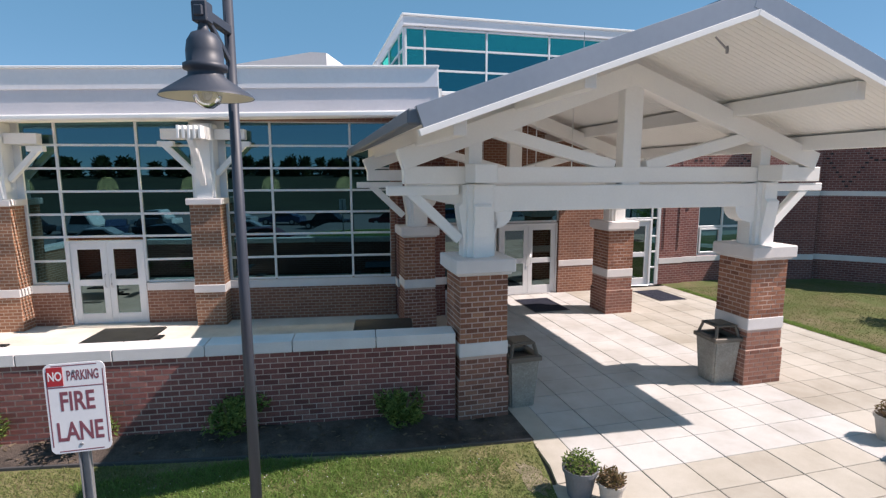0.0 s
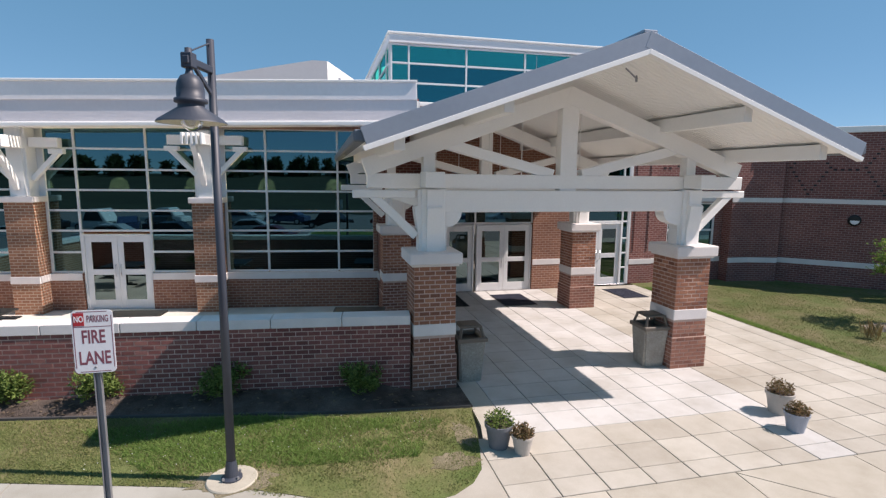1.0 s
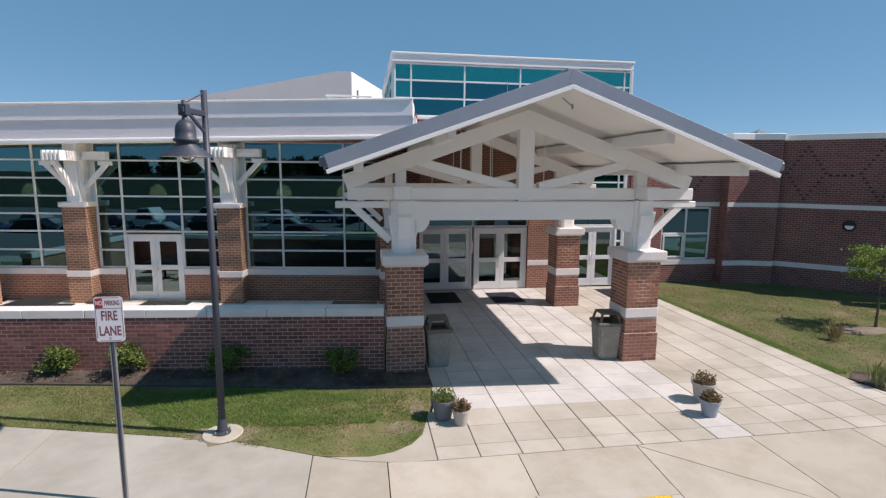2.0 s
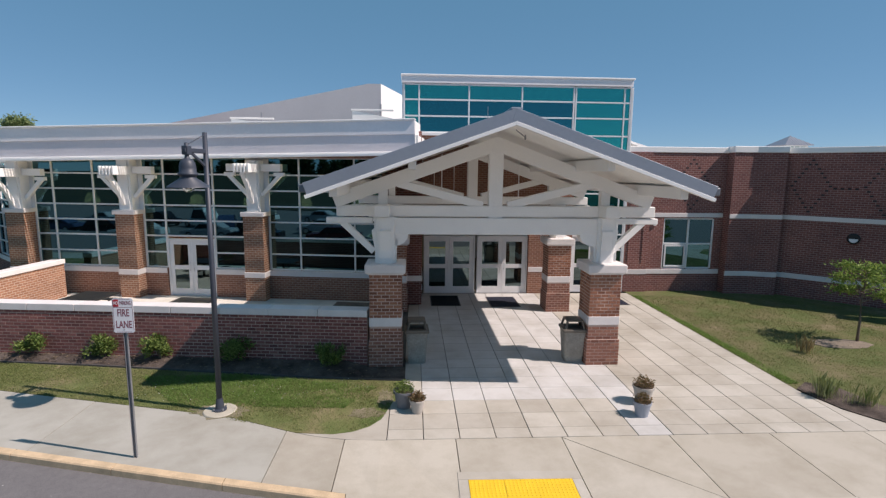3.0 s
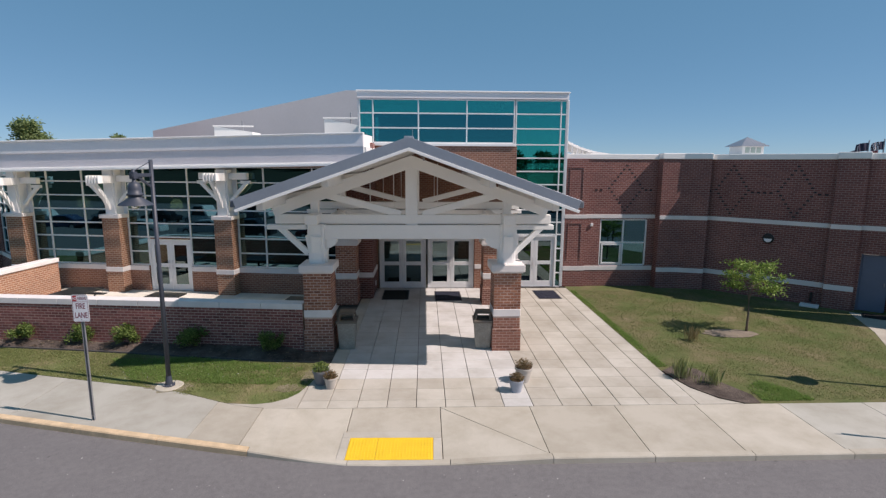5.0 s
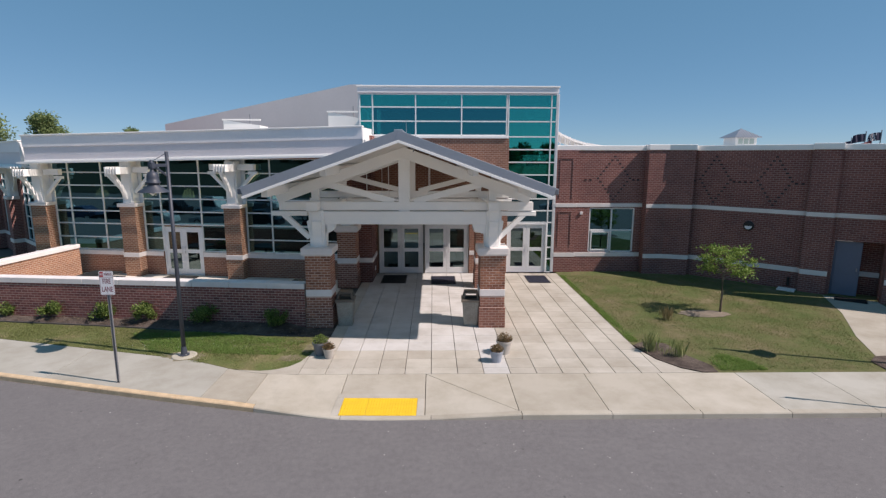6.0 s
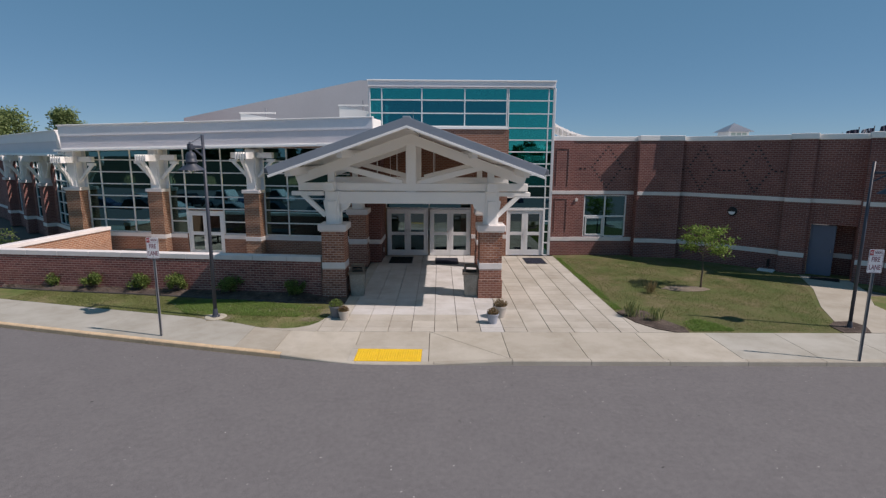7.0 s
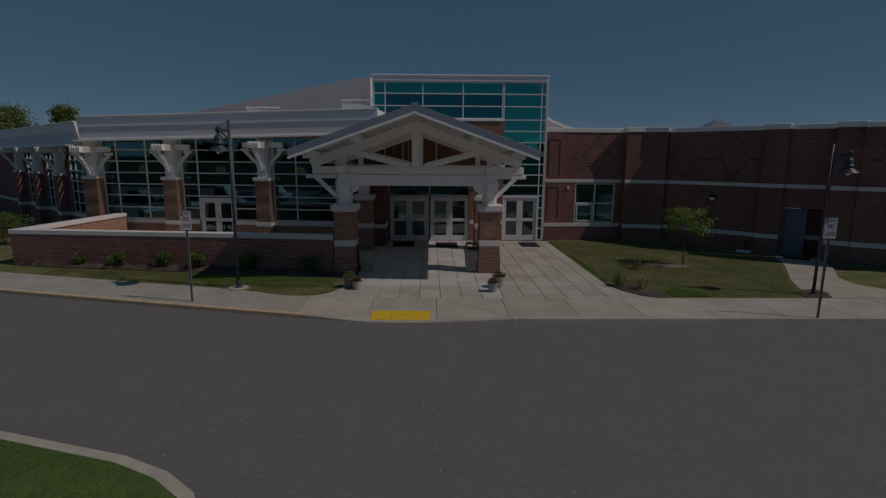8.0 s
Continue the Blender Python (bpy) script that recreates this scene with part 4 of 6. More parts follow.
for s in (-1, 1):
    bm = BM()
    # roof skin, 5 cm thick
    vs = [bm.verts.new(p) for p in ((0, Y0, RIDGE), (s * HALF, Y0, EAVE), (s * HALF, Y1, EAVE), (0, Y1, RIDGE), (0, Y0, RIDGE - 0.05), (s * HALF, Y0, EAVE - 0.05), (s * HALF, Y1, EAVE - 0.05), (0, Y1, RIDGE - 0.05))]
    for f in ((0, 1, 2, 3), (7, 6, 5, 4), (0, 4, 5, 1), (1, 5, 6, 2), (2, 6, 7, 3)):
        bm.faces.new([vs[i] for i in f])
    bmesh.ops.recalc_face_normals(bm, faces=bm.faces)
    skin = part("roof_panel", bm, M_METAL, canopy, "grey standing seam metal roof")
    for k in range(22):
        y = Y0 + 0.25 + 0.44 * k
        bm = BM()
        beam(bm, (s * 0.05, y, roof_z(0.05) + 0.012), (s * (HALF + 0.01), y, EAVE + 0.012), 0.022, 0.045)
        part("seam", bm, M_METAL, skin)
    # rake fascia: grey metal over a white edge strip
    bm = BM()
    beam(bm, (-s * 0.045, Y0 - 0.02, RIDGE - 0.10 + 0.017), (s * (HALF + 0.02), Y0 - 0.02, EAVE - 0.10), 0.05 + 0.003 * s, 0.24, 0.004)
    part("rake_fascia", bm, M_METAL, canopy)
    bm = BM()
    beam(bm, (-s * 0.013, Y0 - 0.005, RIDGE - 0.255 + 0.005), (s * (HALF + 0.02), Y0 - 0.005, EAVE - 0.255), 0.10 + 0.003 * s, 0.07, 0.004)
    part("rake_trim", bm, M_WHITE, canopy, "white edge strip")
    # eave gutter
    bm = BM()
    box(bm, min(s * (HALF - 0.02), s * (HALF + 0.14)), max(s * (HALF - 0.02), s * (HALF + 0.14)), Y0, Y1, EAVE - 0.17, EAVE - 0.01, 0.02)
    part("gutter", bm, M_GUTTER, canopy, "dark grey metal gutter")
    # fluted white deck below
    bm = BM()
    z0 = 0.150
    for k in range(-1, 96):
        y = Y0 + 0.1 + 0.1 * k
        if y < Y0 + 0.05 or y > Y1 - 0.06:
            continue
        beam(bm, (s * 0.04, y, roof_z(0.04) - z0), (s * (HALF - 0.1), y, roof_z(HALF - 0.1) - z0), 0.06, 0.010)
    deck = part("deck", bm, M_SOFFIT, canopy, "white fluted metal deck")
    deck["kind"] = "stuff"
    bm = BM()
    vs = [bm.verts.new(p) for p in ((0, Y0 + 0.03, RIDGE - 0.15), (s * (HALF - 0.03), Y0 + 0.03, EAVE - 0.14), (s * (HALF - 0.03), Y1, EAVE - 0.14), (0, Y1, RIDGE - 0.15))]
    bm.faces.new(vs)
    part("deck_lining", bm, M_SOFFIT, canopy)
    # purlins along the slope
    for x in (2.0, 3.55):
        bm = BM()
        z = roof_z(x) - 0.30
        box(bm, min(s * (x - 0.08), s * (x + 0.08)), max(s * (x - 0.08), s * (x + 0.08)), Y0 + 0.22, Y1 - 0.02, z - 0.13, z + 0.12, 0.01)
        part("purlin", bm, M_WHITE, canopy)
bm = BM()
beam(bm, (0, Y0 - 0.03, RIDGE + 0.02), (0, Y1, RIDGE + 0.02), 0.22, 0.05, 0.01)
part("ridge_cap", bm, M_METAL, canopy)

for yt in (YF, YR):
    t = 0.22
    # level ties
    one_box("bottom_chord", (-3.80, 4.00 - 0.05, yt - t / 2, yt + t / 2, 3.66, 3.92), M_WHITE, canopy, r=0.012)
    bm = BM()
    box(bm, -2.66, 2.66, yt - 0.15, yt + 0.15, 3.23, 3.63, 0.012)
    for s in (-1, 1):  # rounded haunches where the lower beam meets the posts
        pts = [(s * 2.62, 3.24), (s * 2.62, 2.95), (s * 2.36, 2.95)] + [(s * (2.36 - 0.26 * math.sin(a)), 2.97 + 0.27 * (1 - math.cos(a))) for a in [k * math.pi / 12 for k in range(7)]]
        fr = [bm.verts.new((x, yt - 0.14, z)) for x, z in pts]
        bk = [bm.verts.new((x, yt + 0.14, z)) for x, z in pts]
        bm.faces.new(fr)
        bm.faces.new(bk[::-1])
        for k in range(len(pts)):
            bm.faces.new((fr[k], fr[(k + 1) % len(pts)], bk[(k + 1) % len(pts)], bk[k]))
    bmesh.ops.recalc_face_normals(bm, faces=bm.faces)
    part("lower_beam", bm, M_WHITE, canopy)
    one_box("king_post", (-0.17, 0.17, yt - t / 2 + 0.003, yt + t / 2 - 0.003, 3.60, RIDGE - 0.55), M_WHITE, canopy, r=0.012)
    for s in (-1, 1):
        bm = BM()
        beam(bm, (-s * 0.058, yt, RIDGE - 0.52 + 0.058 * (RIDGE - EAVE) / HALF), (s * 3.85, yt, RIDGE - 0.52 - 3.85 * (RIDGE - EAVE) / HALF), t + 0.02 + 0.003 * s, 0.32, 0.006)
        part("top_chord", bm, M_WHITE, canopy)
        bm = BM()
        beam(bm, (s * 0.30, yt, 3.93), (s * 2.35, yt, roof_z(2.35) - 0.62), t - 0.03, 0.19, 0.01)
        part("web", bm, M_WHITE, canopy)
        one_box("strut", (s * 2.70 - 0.11, s * 2.70 + 0.11, yt - t / 2 + 0.006, yt + t / 2 - 0.006, 3.92, roof_z(2.7) - 0.62), M_WHITE, canopy, r=0.01)
        # outer brace and its little arm
        bm = BM()
        beam(bm, (s * 2.93, yt, 2.80), (s * 3.72, yt, 3.56), 0.16, 0.15, 0.01)
        part("outer_brace", bm, M_WHITE, canopy)
        one_box("arm", (min(s * 2.95, s * 4.05), max(s * 2.95, s * 4.05), yt - 0.09, yt + 0.09, 3.49, 3.63), M_WHITE, canopy, r=0.012)
    for x in (-1.25, -0.55, 0.75):
        bm = BM()
        tube(bm, [(x, yt + 0.9, 3.92), (x, yt + 0.9, roof_z(x) - 0.3)], [0.012, 0.012], 6)
        part("hanger_rod", bm, M_WHITE, canopy)
for s in (-1, 1):
    one_box("side_beam", (s * 2.70 - 0.14, s * 2.70 + 0.14, YF + 0.12, YR - 0.12, 3.30, 3.64), M_WHITE, canopy, r=0.012)
    one_box("side_tie", (s * 2.70 - 0.17, s * 2.70 + 0.17, YF - 0.62, YF - 0.12, 3.68, 3.95), M_WHITE, canopy, r=0.012)
bm = BM()
lathe(bm, [(0.0, 0.0), (0.018, 0.0), (0.022, 0.05), (0.012, 0.10), (0.0, 0.10)], 8, (0.35, Y0 + 0.8, 5.40))
tube(bm, [(0.35, Y0 + 0.8, 5.45), (0.15, Y0 + 0.8, 5.6)], [0.012, 0.012], 6)
part("camera_stub", bm, M_STEEL, canopy, "small grey fitting under the ridge")
bm = BM()
tube(bm, [(0.0, Y0 + 4.0, RIDGE), (0.0, Y0 + 4.0, RIDGE + 0.55)], [0.012, 0.006], 6)
part("rod", bm, M_STEEL, canopy, "thin lightning rod")


def porch_column(name, m, label):
    c = thing(name, m, label, "column", "canopy columns")
    core = 0.379
    one_box("shaft", (-core, core, -core, core, 0, 2.29), M_MORTAR, c, "mortar between red bricks", r=0)
    one_box("plinth_core", (-0.406, 0.406, -0.406, 0.406, 0, 0.655), M_MORTAR, c, "mortar between red bricks", r=0)
    one_box("stone_band", (-0.395, 0.395, -0.395, 0.395, 1.02, 1.24), M_STONE, c, r=0.012)
    bm = BM()
    box(bm, -0.43, 0.43, -0.43, 0.43, 2.29, 2.33, 0.01)
    box(bm, -0.48, 0.48, -0.48, 0.48, 2.33, 2.54, 0.018)
    part("cap", bm, M_STONE, c, "white cast stone cap")
    bm = BM()
    box(bm, -0.21, 0.21, -0.21, 0.21, 2.54, 3.66, 0.012)
    for a in range(4):  # flared side plates
        m4 = pose(0, 0, 0, 0, 0, 90 * a)
        prof = [(0.21, 2.54), (0.255, 2.54), (0.255, 2.85), (0.31, 3.15), (0.33, 3.32), (0.27, 3.36), (0.27, 3.64), (0.21, 3.64)]
        fr = [bm.verts.new(m4 @ Vector((x, -0.13, z))) for x, z in prof]
        bk = [bm.verts.new(m4 @ Vector((x, 0.13, z))) for x, z in prof]
        bm.faces.new(fr)
        bm.faces.new(bk[::-1])
        for k in range(len(prof)):
            bm.faces.new((fr[k], fr[(k + 1) % len(prof)], bk[(k + 1) % len(prof)], bk[k]))
    bmesh.ops.recalc_face_normals(bm, faces=bm.faces)
    part("post", bm, M_WHITE, c, "white flared post")
    return c


COLS = [("front", pose(-3.08, -7.32, 0)), ("front", pose(2.28, -7.30, 0)), ("rear", pose(-3.03, -2.30, 0)), ("rear", pose(2.54, -2.35, 0))]
columns = []
for where, m in COLS:
    columns.append(porch_column("porch_column", m, "red brick column with white stone band, cap and flared post"))

# ---- low wall ----
LW = pose(-3.52, -7.65, 0, 0, 0, -5.6)  # runs to -x
LW_LEN, LW_H = 12.75, 1.24
low_wall = thing("low_wall", LW, "low red brick wall with a pale stone coping", "wall", kind="structure")
one_box("wall_core", (-LW_LEN, 0, 0.001, 0.28, -0.1, LW_H), M_MORTAR, low_wall, "mortar between red bricks", r=0)
one_box("rear_face", (-LW_LEN, 0, 0.28, 0.30, -0.1, LW_H), M_WALL, low_wall, r=0)
for k in range(11):
    x1 = -k * 1.21
    x0 = max(-LW_LEN - 0.05, x1 - 1.2)
    one_box("coping_stone", (x0 + 0.0015, x1 - 0.0015, -0.024, 0.36, LW_H, LW_H + 0.17), M_STONE, low_wall, r=0.007)
one_box("return_core", (-LW_LEN, -LW_LEN + 0.3, 0.3, 6.2, -0.1, LW_H), M_WALL_WARM, low_wall, r=0)
one_box("return_coping", (-LW_LEN - 0.06, -LW_LEN + 0.36, 0.37, 6.2, LW_H, LW_H + 0.17), M_STONE, low_wall, r=0.015)


# ---- lamp posts ----
def street_lamp(m, arm, label, reach=0.28):
    """arm: the turn of the lamp's arm about the pole, in degrees."""
    p = thing("street_lamp", m, label, "street lamp", "street lamps")
    bm = BM()
    lathe(bm, [(0.0, -0.2), (0.32, -0.2), (0.315, -0.06), (0.30, -0.045), (0.0, -0.045)], 28)
    part("footing", bm, M_CURB, p, "round concrete footing")
    bm = BM()
    lathe(bm, [(0.0, -0.045), (0.13, -0.045), (0.13, -0.025), (0.085, 0.0), (0.075, 0.09), (0.06, 0.205), (0.0, 0.21)], 20)
    part("base", bm, M_LAMP, p)
    for k in range(4):
        a = math.pi / 4 + k * math.pi / 2
        bm = BM()
        lathe(bm, [(0.0, -0.02), (0.015, -0.02), (0.015, 0.012), (0.0, 0.012)], 6, (0.125 * math.cos(a), 0.125 * math.sin(a), 0))
        part("anchor_bolt", bm, M_STEEL, p)
    bm = BM()
    tube(bm, [(0, 0, 0.2), (0, 0, 5.45)], [0.055, 0.043], 16)
    part("pole", bm, M_LAMP, p, smooth=True)
    bm = BM()
    q = pose(0, 0, 0, 0, 0, arm)
    box(bm, 0.03, reach + 0.08, -0.035, 0.035, 5.06, 5.14, 0.008, q)
    beam(bm, q @ Vector((0.05, 0, 4.84)), q @ Vector((reach * 0.8, 0, 5.07)), 0.035, 0.05, 0.005)
    box(bm, reach - 0.06, reach + 0.06, -0.06, 0.06, 5.02, 5.18, 0.01, q)
    part("arm", bm, M_LAMP, p)
    bm = BM()
    tube(bm, [q @ Vector((0.03, 0, 5.40)), q @ Vector((reach - 0.02, 0, 5.20))], [0.009, 0.009], 6)
    part("stay_rod", bm, M_LAMP, p, "thin steel stay")
    hx, hy = (q @ Vector((reach, 0, 0))).xy
    bm = BM()
    lathe(bm, [(0.0, 5.24), (0.035, 5.23), (0.035, 5.0), (0.045, 4.96), (0.09, 4.94), (0.125, 4.88), (0.138, 4.80), (0.138, 4.71), (0.165, 4.70), (0.165, 4.66), (0.13, 4.65), (0.135, 4.61), (0.338, 4.47), (0.352, 4.445)], 28, (hx, hy, 0))
    hood = part("hood", bm, M_LAMP, p, "dark bell shaped lamp hood", smooth=True)
    bm = BM()
    lathe(bm, [(0.348, 4.448), (0.13, 4.57), (0.0, 4.57)], 28, (hx, hy, 0))
    part("reflector", bm, M_LAMPINSIDE, hood, "cream inside of the hood", smooth=True)
    bm = BM()
    lathe(bm, [(0.10, 4.55), (0.115, 4.46), (0.09, 4.40), (0.04, 4.36), (0.0, 4.355)], 20, (hx, hy, 0))
    part("lens", bm, glass("lamp_glass", (0.9, 0.9, 0.85), 0.12), hood, "clear glass lens", smooth=True)
    bm = BM()
    lathe(bm, [(0.0, 4.55), (0.035, 4.54), (0.04, 4.47), (0.02, 4.43), (0.0, 4.425)], 12, (hx, hy, 0))
    part("bulb", bm, M_SIGN, hood, smooth=True)
    return p


street_lamp(pose(-6.22, -9.93, 0.07) @ Matrix.Diagonal((1, 1, 0.975, 1)), 256, "dark grey lamp post with a bell hood on a concrete footing", 0.52)
street_lamp(pose(12.42, -10.72, 0.02) @ Matrix.Diagonal((0.87, 0.87, 0.87, 1)), -25, "dark grey lamp post with a bell hood in a mulch bed", 0.52)


# ---- fire lane signs ----
def text_mesh(name, body, size, mat, parent, m, narrow=0.62):
    cu = bpy.data.curves.new(name, "FONT")
    cu.body, cu.size, cu.align_x, cu.align_y, cu.extrude = body, size, "CENTER", "CENTER", 0.0004
    cu.offset = size * 0.022
    tmp = bpy.data.objects.new("tmp", cu)
    me = bpy.data.meshes.new_from_object(tmp)
    bpy.data.objects.remove(tmp)
    me.materials.append(mat)
    return share(name, me, parent, m @ Matrix.Diagonal((narrow, 1, 1, 1)))


def sign(m, label):
    s = thing("fire_lane_sign", m, label, "sign", "fire lane signs")
    bm = BM()
    for x in (-0.028, 0.022):
        box(bm, x, x + 0.006, -0.02, 0.02, -0.12, 2.72)
    box(bm, -0.024, 0.024, 0.014, 0.02, -0.12, 2.72)
    part("post", bm, M_STEEL, s, "galvanised steel channel post")
    bm = BM()
    rim = []
    for cx, cz, a0 in ((0.125, 2.725, 0), (-0.125, 2.725, 90), (-0.125, 2.235, 180), (0.125, 2.235, 270)):
        rim += [(cx + 0.035 * math.cos(radians(a0 + q)), cz + 0.035 * math.sin(radians(a0 + q))) for q in (0, 22.5, 45, 67.5, 90)]
    fr = [bm.verts.new((x, -0.028, z)) for x, z in rim]
    bk = [bm.verts.new((x, -0.022, z)) for x, z in rim]
    bm.faces.new(fr)
    bm.faces.new(bk[::-1])
    for k in range(len(rim)):
        bm.faces.new((fr[k - 1], fr[k], bk[k], bk[k - 1]))
    bmesh.ops.recalc_face_normals(bm, faces=bm.faces)
    plate = part("plate", bm, M_SIGN, s, "white plate with dark red border and letters")
    f = pose(0, -0.0295, 0, 90, 0, 0)
    bm = BM()
    for d in ((-0.118, 0.118, 2.744, 2.75), (-0.118, 0.118, 2.21, 2.216), (-0.15, -0.144, 2.246, 2.714), (0.144, 0.15, 2.246, 2.714), (-0.143, 0.143, 2.612, 2.618)):
        box(bm, d[0], d[1], -0.0288, -0.027, d[2], d[3])
    part("border", bm, M_DARKTXT, plate)
    one_box("red_field", (-0.143, -0.062, -0.0305, -0.027, 2.625, 2.74), M_RED, plate, r=0)
    text_mesh("lettering", "NO", 0.075, M_SIGN, plate, pose(-0.103, -0.0308, 2.682, 90, 0, 0))
    text_mesh("lettering", "PARKING", 0.084, M_DARKTXT, plate, pose(0.042, -0.0286, 2.682, 90, 0, 0), 0.48)
    text_mesh("lettering", "FIRE", 0.165, M_DARKTXT, plate, pose(0, -0.0286, 2.52, 90, 0, 0))
    text_mesh("lettering", "LANE", 0.165, M_DARKTXT, plate, pose(0, -0.0286, 2.33, 90, 0, 0))
    for z in (2.71, 2.25):
        bm = BM()
        lathe(bm, [(0.0, 0.006), (0.009, 0.004), (0.011, 0.0)], 8)
        bmesh.ops.transform(bm, matrix=pose(0, -0.028, z, 90, 0, 0), verts=bm.verts)
        part("bolt", bm, M_STEEL, plate)
    return s


sign(pose(-6.98, -11.58, -0.06), "white fire lane sign with dark red letters on a steel post")
sign(pose(10.70, -13.2, 0, 0, 0, -8), "white fire lane sign on a steel post beside the drive")


# ---- litter bins ----
def bin_(m, label):
    b = thing("litter_bin", m, label, "litter bin", "litter bins")
    bm = BM()
    lo, hi = 0.215, 0.27
    v0 = [bm.verts.new((x * lo, y * lo, 0.0)) for x, y in ((-1, -1), (1, -1), (1, 1), (-1, 1))]
    v1 = [bm.verts.new((x * hi, y * hi, 0.80)) for x, y in ((-1, -1), (1, -1), (1, 1), (-1, 1))]
    bm.faces.new(v0[::-1])
    bm.faces.new(v1)
    for k in range(4):
        bm.faces.new((v0[k], v0[(k + 1) % 4], v1[(k + 1) % 4], v1[k]))
    bmesh.ops.bevel(bm, geom=[e for e in bm.edges if abs(e.verts[0].co.z - e.verts[1].co.z) > 0.5], offset=0.03, segments=2, affect="EDGES")
    part("body", bm, M_AGG, b, "exposed aggregate concrete body")
    bm = BM()
    for d in ((-0.30, 0.30, -0.30, -0.19), (-0.30, 0.30, 0.19, 0.30), (-0.30, -0.19, -0.19, 0.19), (0.19, 0.30, -0.19, 0.19)):
        box(bm, *d, 0.79, 0.87, 0.012)
    rim = part("rim", bm, M_CANTOP, b, "brown plastic rim")
    one_box("opening", (-0.19, 0.19, -0.19, 0.19, 0.80, 0.815), M_BLACK, rim, r=0)
    for x in (-1, 1):
        for y in (-1, 1):
            bm = BM()
            beam(bm, (x * 0.235, y * 0.235, 0.86), (x * 0.185, y * 0.185, 1.06), 0.05, 0.05, 0.008)
            part("upright", bm, M_CANTOP, rim)
    bm = BM()
    box(bm, -0.215, 0.215, -0.215, 0.215, 1.05, 1.085, 0.012)
    box(bm, -0.17, 0.17, -0.17, 0.17, 1.085, 1.10, 0.008)
    part("hood", bm, M_CANTOP, b, "brown plastic hood")
    return b


bin_(pose(-2.33, -7.28, 0, 0, 0, 2), "square aggregate litter bin with a brown hood")
bin_(pose(1.64, -7.30, 0, 0, 0, -3), "square aggregate litter bin with a brown hood")


# ---- planting ----
def leaves(bm, pts, size, rng, flat=0.35):
    """Small bent leaves at points."""
    for p in pts:
        d = Vector((rng.uniform(-1, 1), rng.uniform(-1, 1), rng.uniform(-flat, 1))).normalized()
        s = d.orthogonal().normalized()
        s.rotate(Matrix.Rotation(rng.uniform(0, 6.28), 3, d))
        n = d.cross(s)
        L, W = size * rng.uniform(0.7, 1.3), size * rng.uniform(0.3, 0.5)
        a = bm.verts.new(p)
        b = bm.verts.new(p + d * L * 0.5 + s * W * 0.5 + n * L * 0.08)
        c = bm.verts.new(p + d * L)
        e = bm.verts.new(p + d * L * 0.5 - s * W * 0.5 + n * L * 0.08)
        bm.faces.new((a, b, c, e))


def shrub(m, w, h, seed, label, n=1500):
    rng = random.Random(seed)
    s = thing("shrub", m, label, "shrub", "shrubs along the wall")
    bm = BM()
    for k in range(9):
        a = rng.uniform(0, 6.28)
        r = rng.uniform(0.3, 0.9) * w * 0.4
        tube(bm, [(0, 0, -0.03), (r * 0.4 * math.cos(a), r * 0.4 * math.sin(a), h * 0.4), (r * math.cos(a), r * math.sin(a), h * 0.85)], [0.012, 0.009, 0.004], 5)
    part("stem_clump", bm, M_BARK, s)
    bm = BM()
    clumps = [(Vector((rng.gauss(0, w * 0.17), rng.gauss(0, w * 0.17), h * rng.uniform(0.25, 0.8))), rng.uniform(0.12, 0.2) * w) for _ in range(26)]
    pts = []
    for k in range(n):
        c, r = rng.choice(clumps)
        v = Vector((rng.gauss(0, 1), rng.gauss(0, 1), rng.gauss(0, 1))).normalized() * r * rng.uniform(0.5, 1.05)
        p = c + v
        p.z = max(0.02, p.z)
        pts.append(p)
    leaves(bm, pts, 0.085, rng)
    part("foliage", bm, M_LEAF_SHRUB, s)
    return s


for k, (x, y, w, h) in enumerate(((-13.4, -6.62, 0.74, 0.5), (-11.9, -6.82, 0.78, 0.55), (-10.05, -7.08, 0.80, 0.60), (-8.6, -7.28, 0.74, 0.64), (-6.8, -7.5, 0.8, 0.66), (-4.4, -7.9, 0.75, 0.6))):
    shrub(pose(x, y, bed_z(x, y) - 0.01), w, h, 20 + k, "leafy green shrub in the mulch bed" if k < 4 else "green shrub in the shade of the wall")


def pot_plant(m, r, h, dark, seed, label):
    rng = random.Random(seed)
    p = thing("plant_pot", m, label, "plant pot", "potted plants")
    bm = BM()
    lathe(bm, [(0.0, 0.0), (r * 0.66, 0.0), (r * 0.92, h * 0.86), (r * 1.0, h * 0.86), (r * 1.02, h), (r * 0.93, h), (r * 0.88, h * 0.88), (0.0, h * 0.86)], 28)
    part("pot", bm, M_POT_BLUE if dark is None else M_POT_DARK if dark else M_POT_LIGHT, p, "tapered grey pot" if dark else "tapered pale pot", smooth=False)
    bm = BM()
    lathe(bm, [(r * 0.9, h * 0.89), (r * 0.5, h * 0.92), (0.0, h * 0.93)], 16)
    part("soil", bm, M_MULCH, p)
    bm = BM()
    pts = []
    while len(pts) < 420:
        a, q = rng.uniform(0, 6.28), rng.uniform(0, 1) ** 0.6
        pts.append(Vector((q * r * 0.95 * math.cos(a), q * r * 0.95 * math.sin(a), h * 0.9 + rng.uniform(0.1, 1.0) * r * 1.15 * (1 - 0.6 * q * q))))
    leaves(bm, pts, 0.055, rng)
    part("plant", bm, M_LEAF_SHRUB if dark else M_DRYPLANT, p)["kind"] = "stuff"
    return p


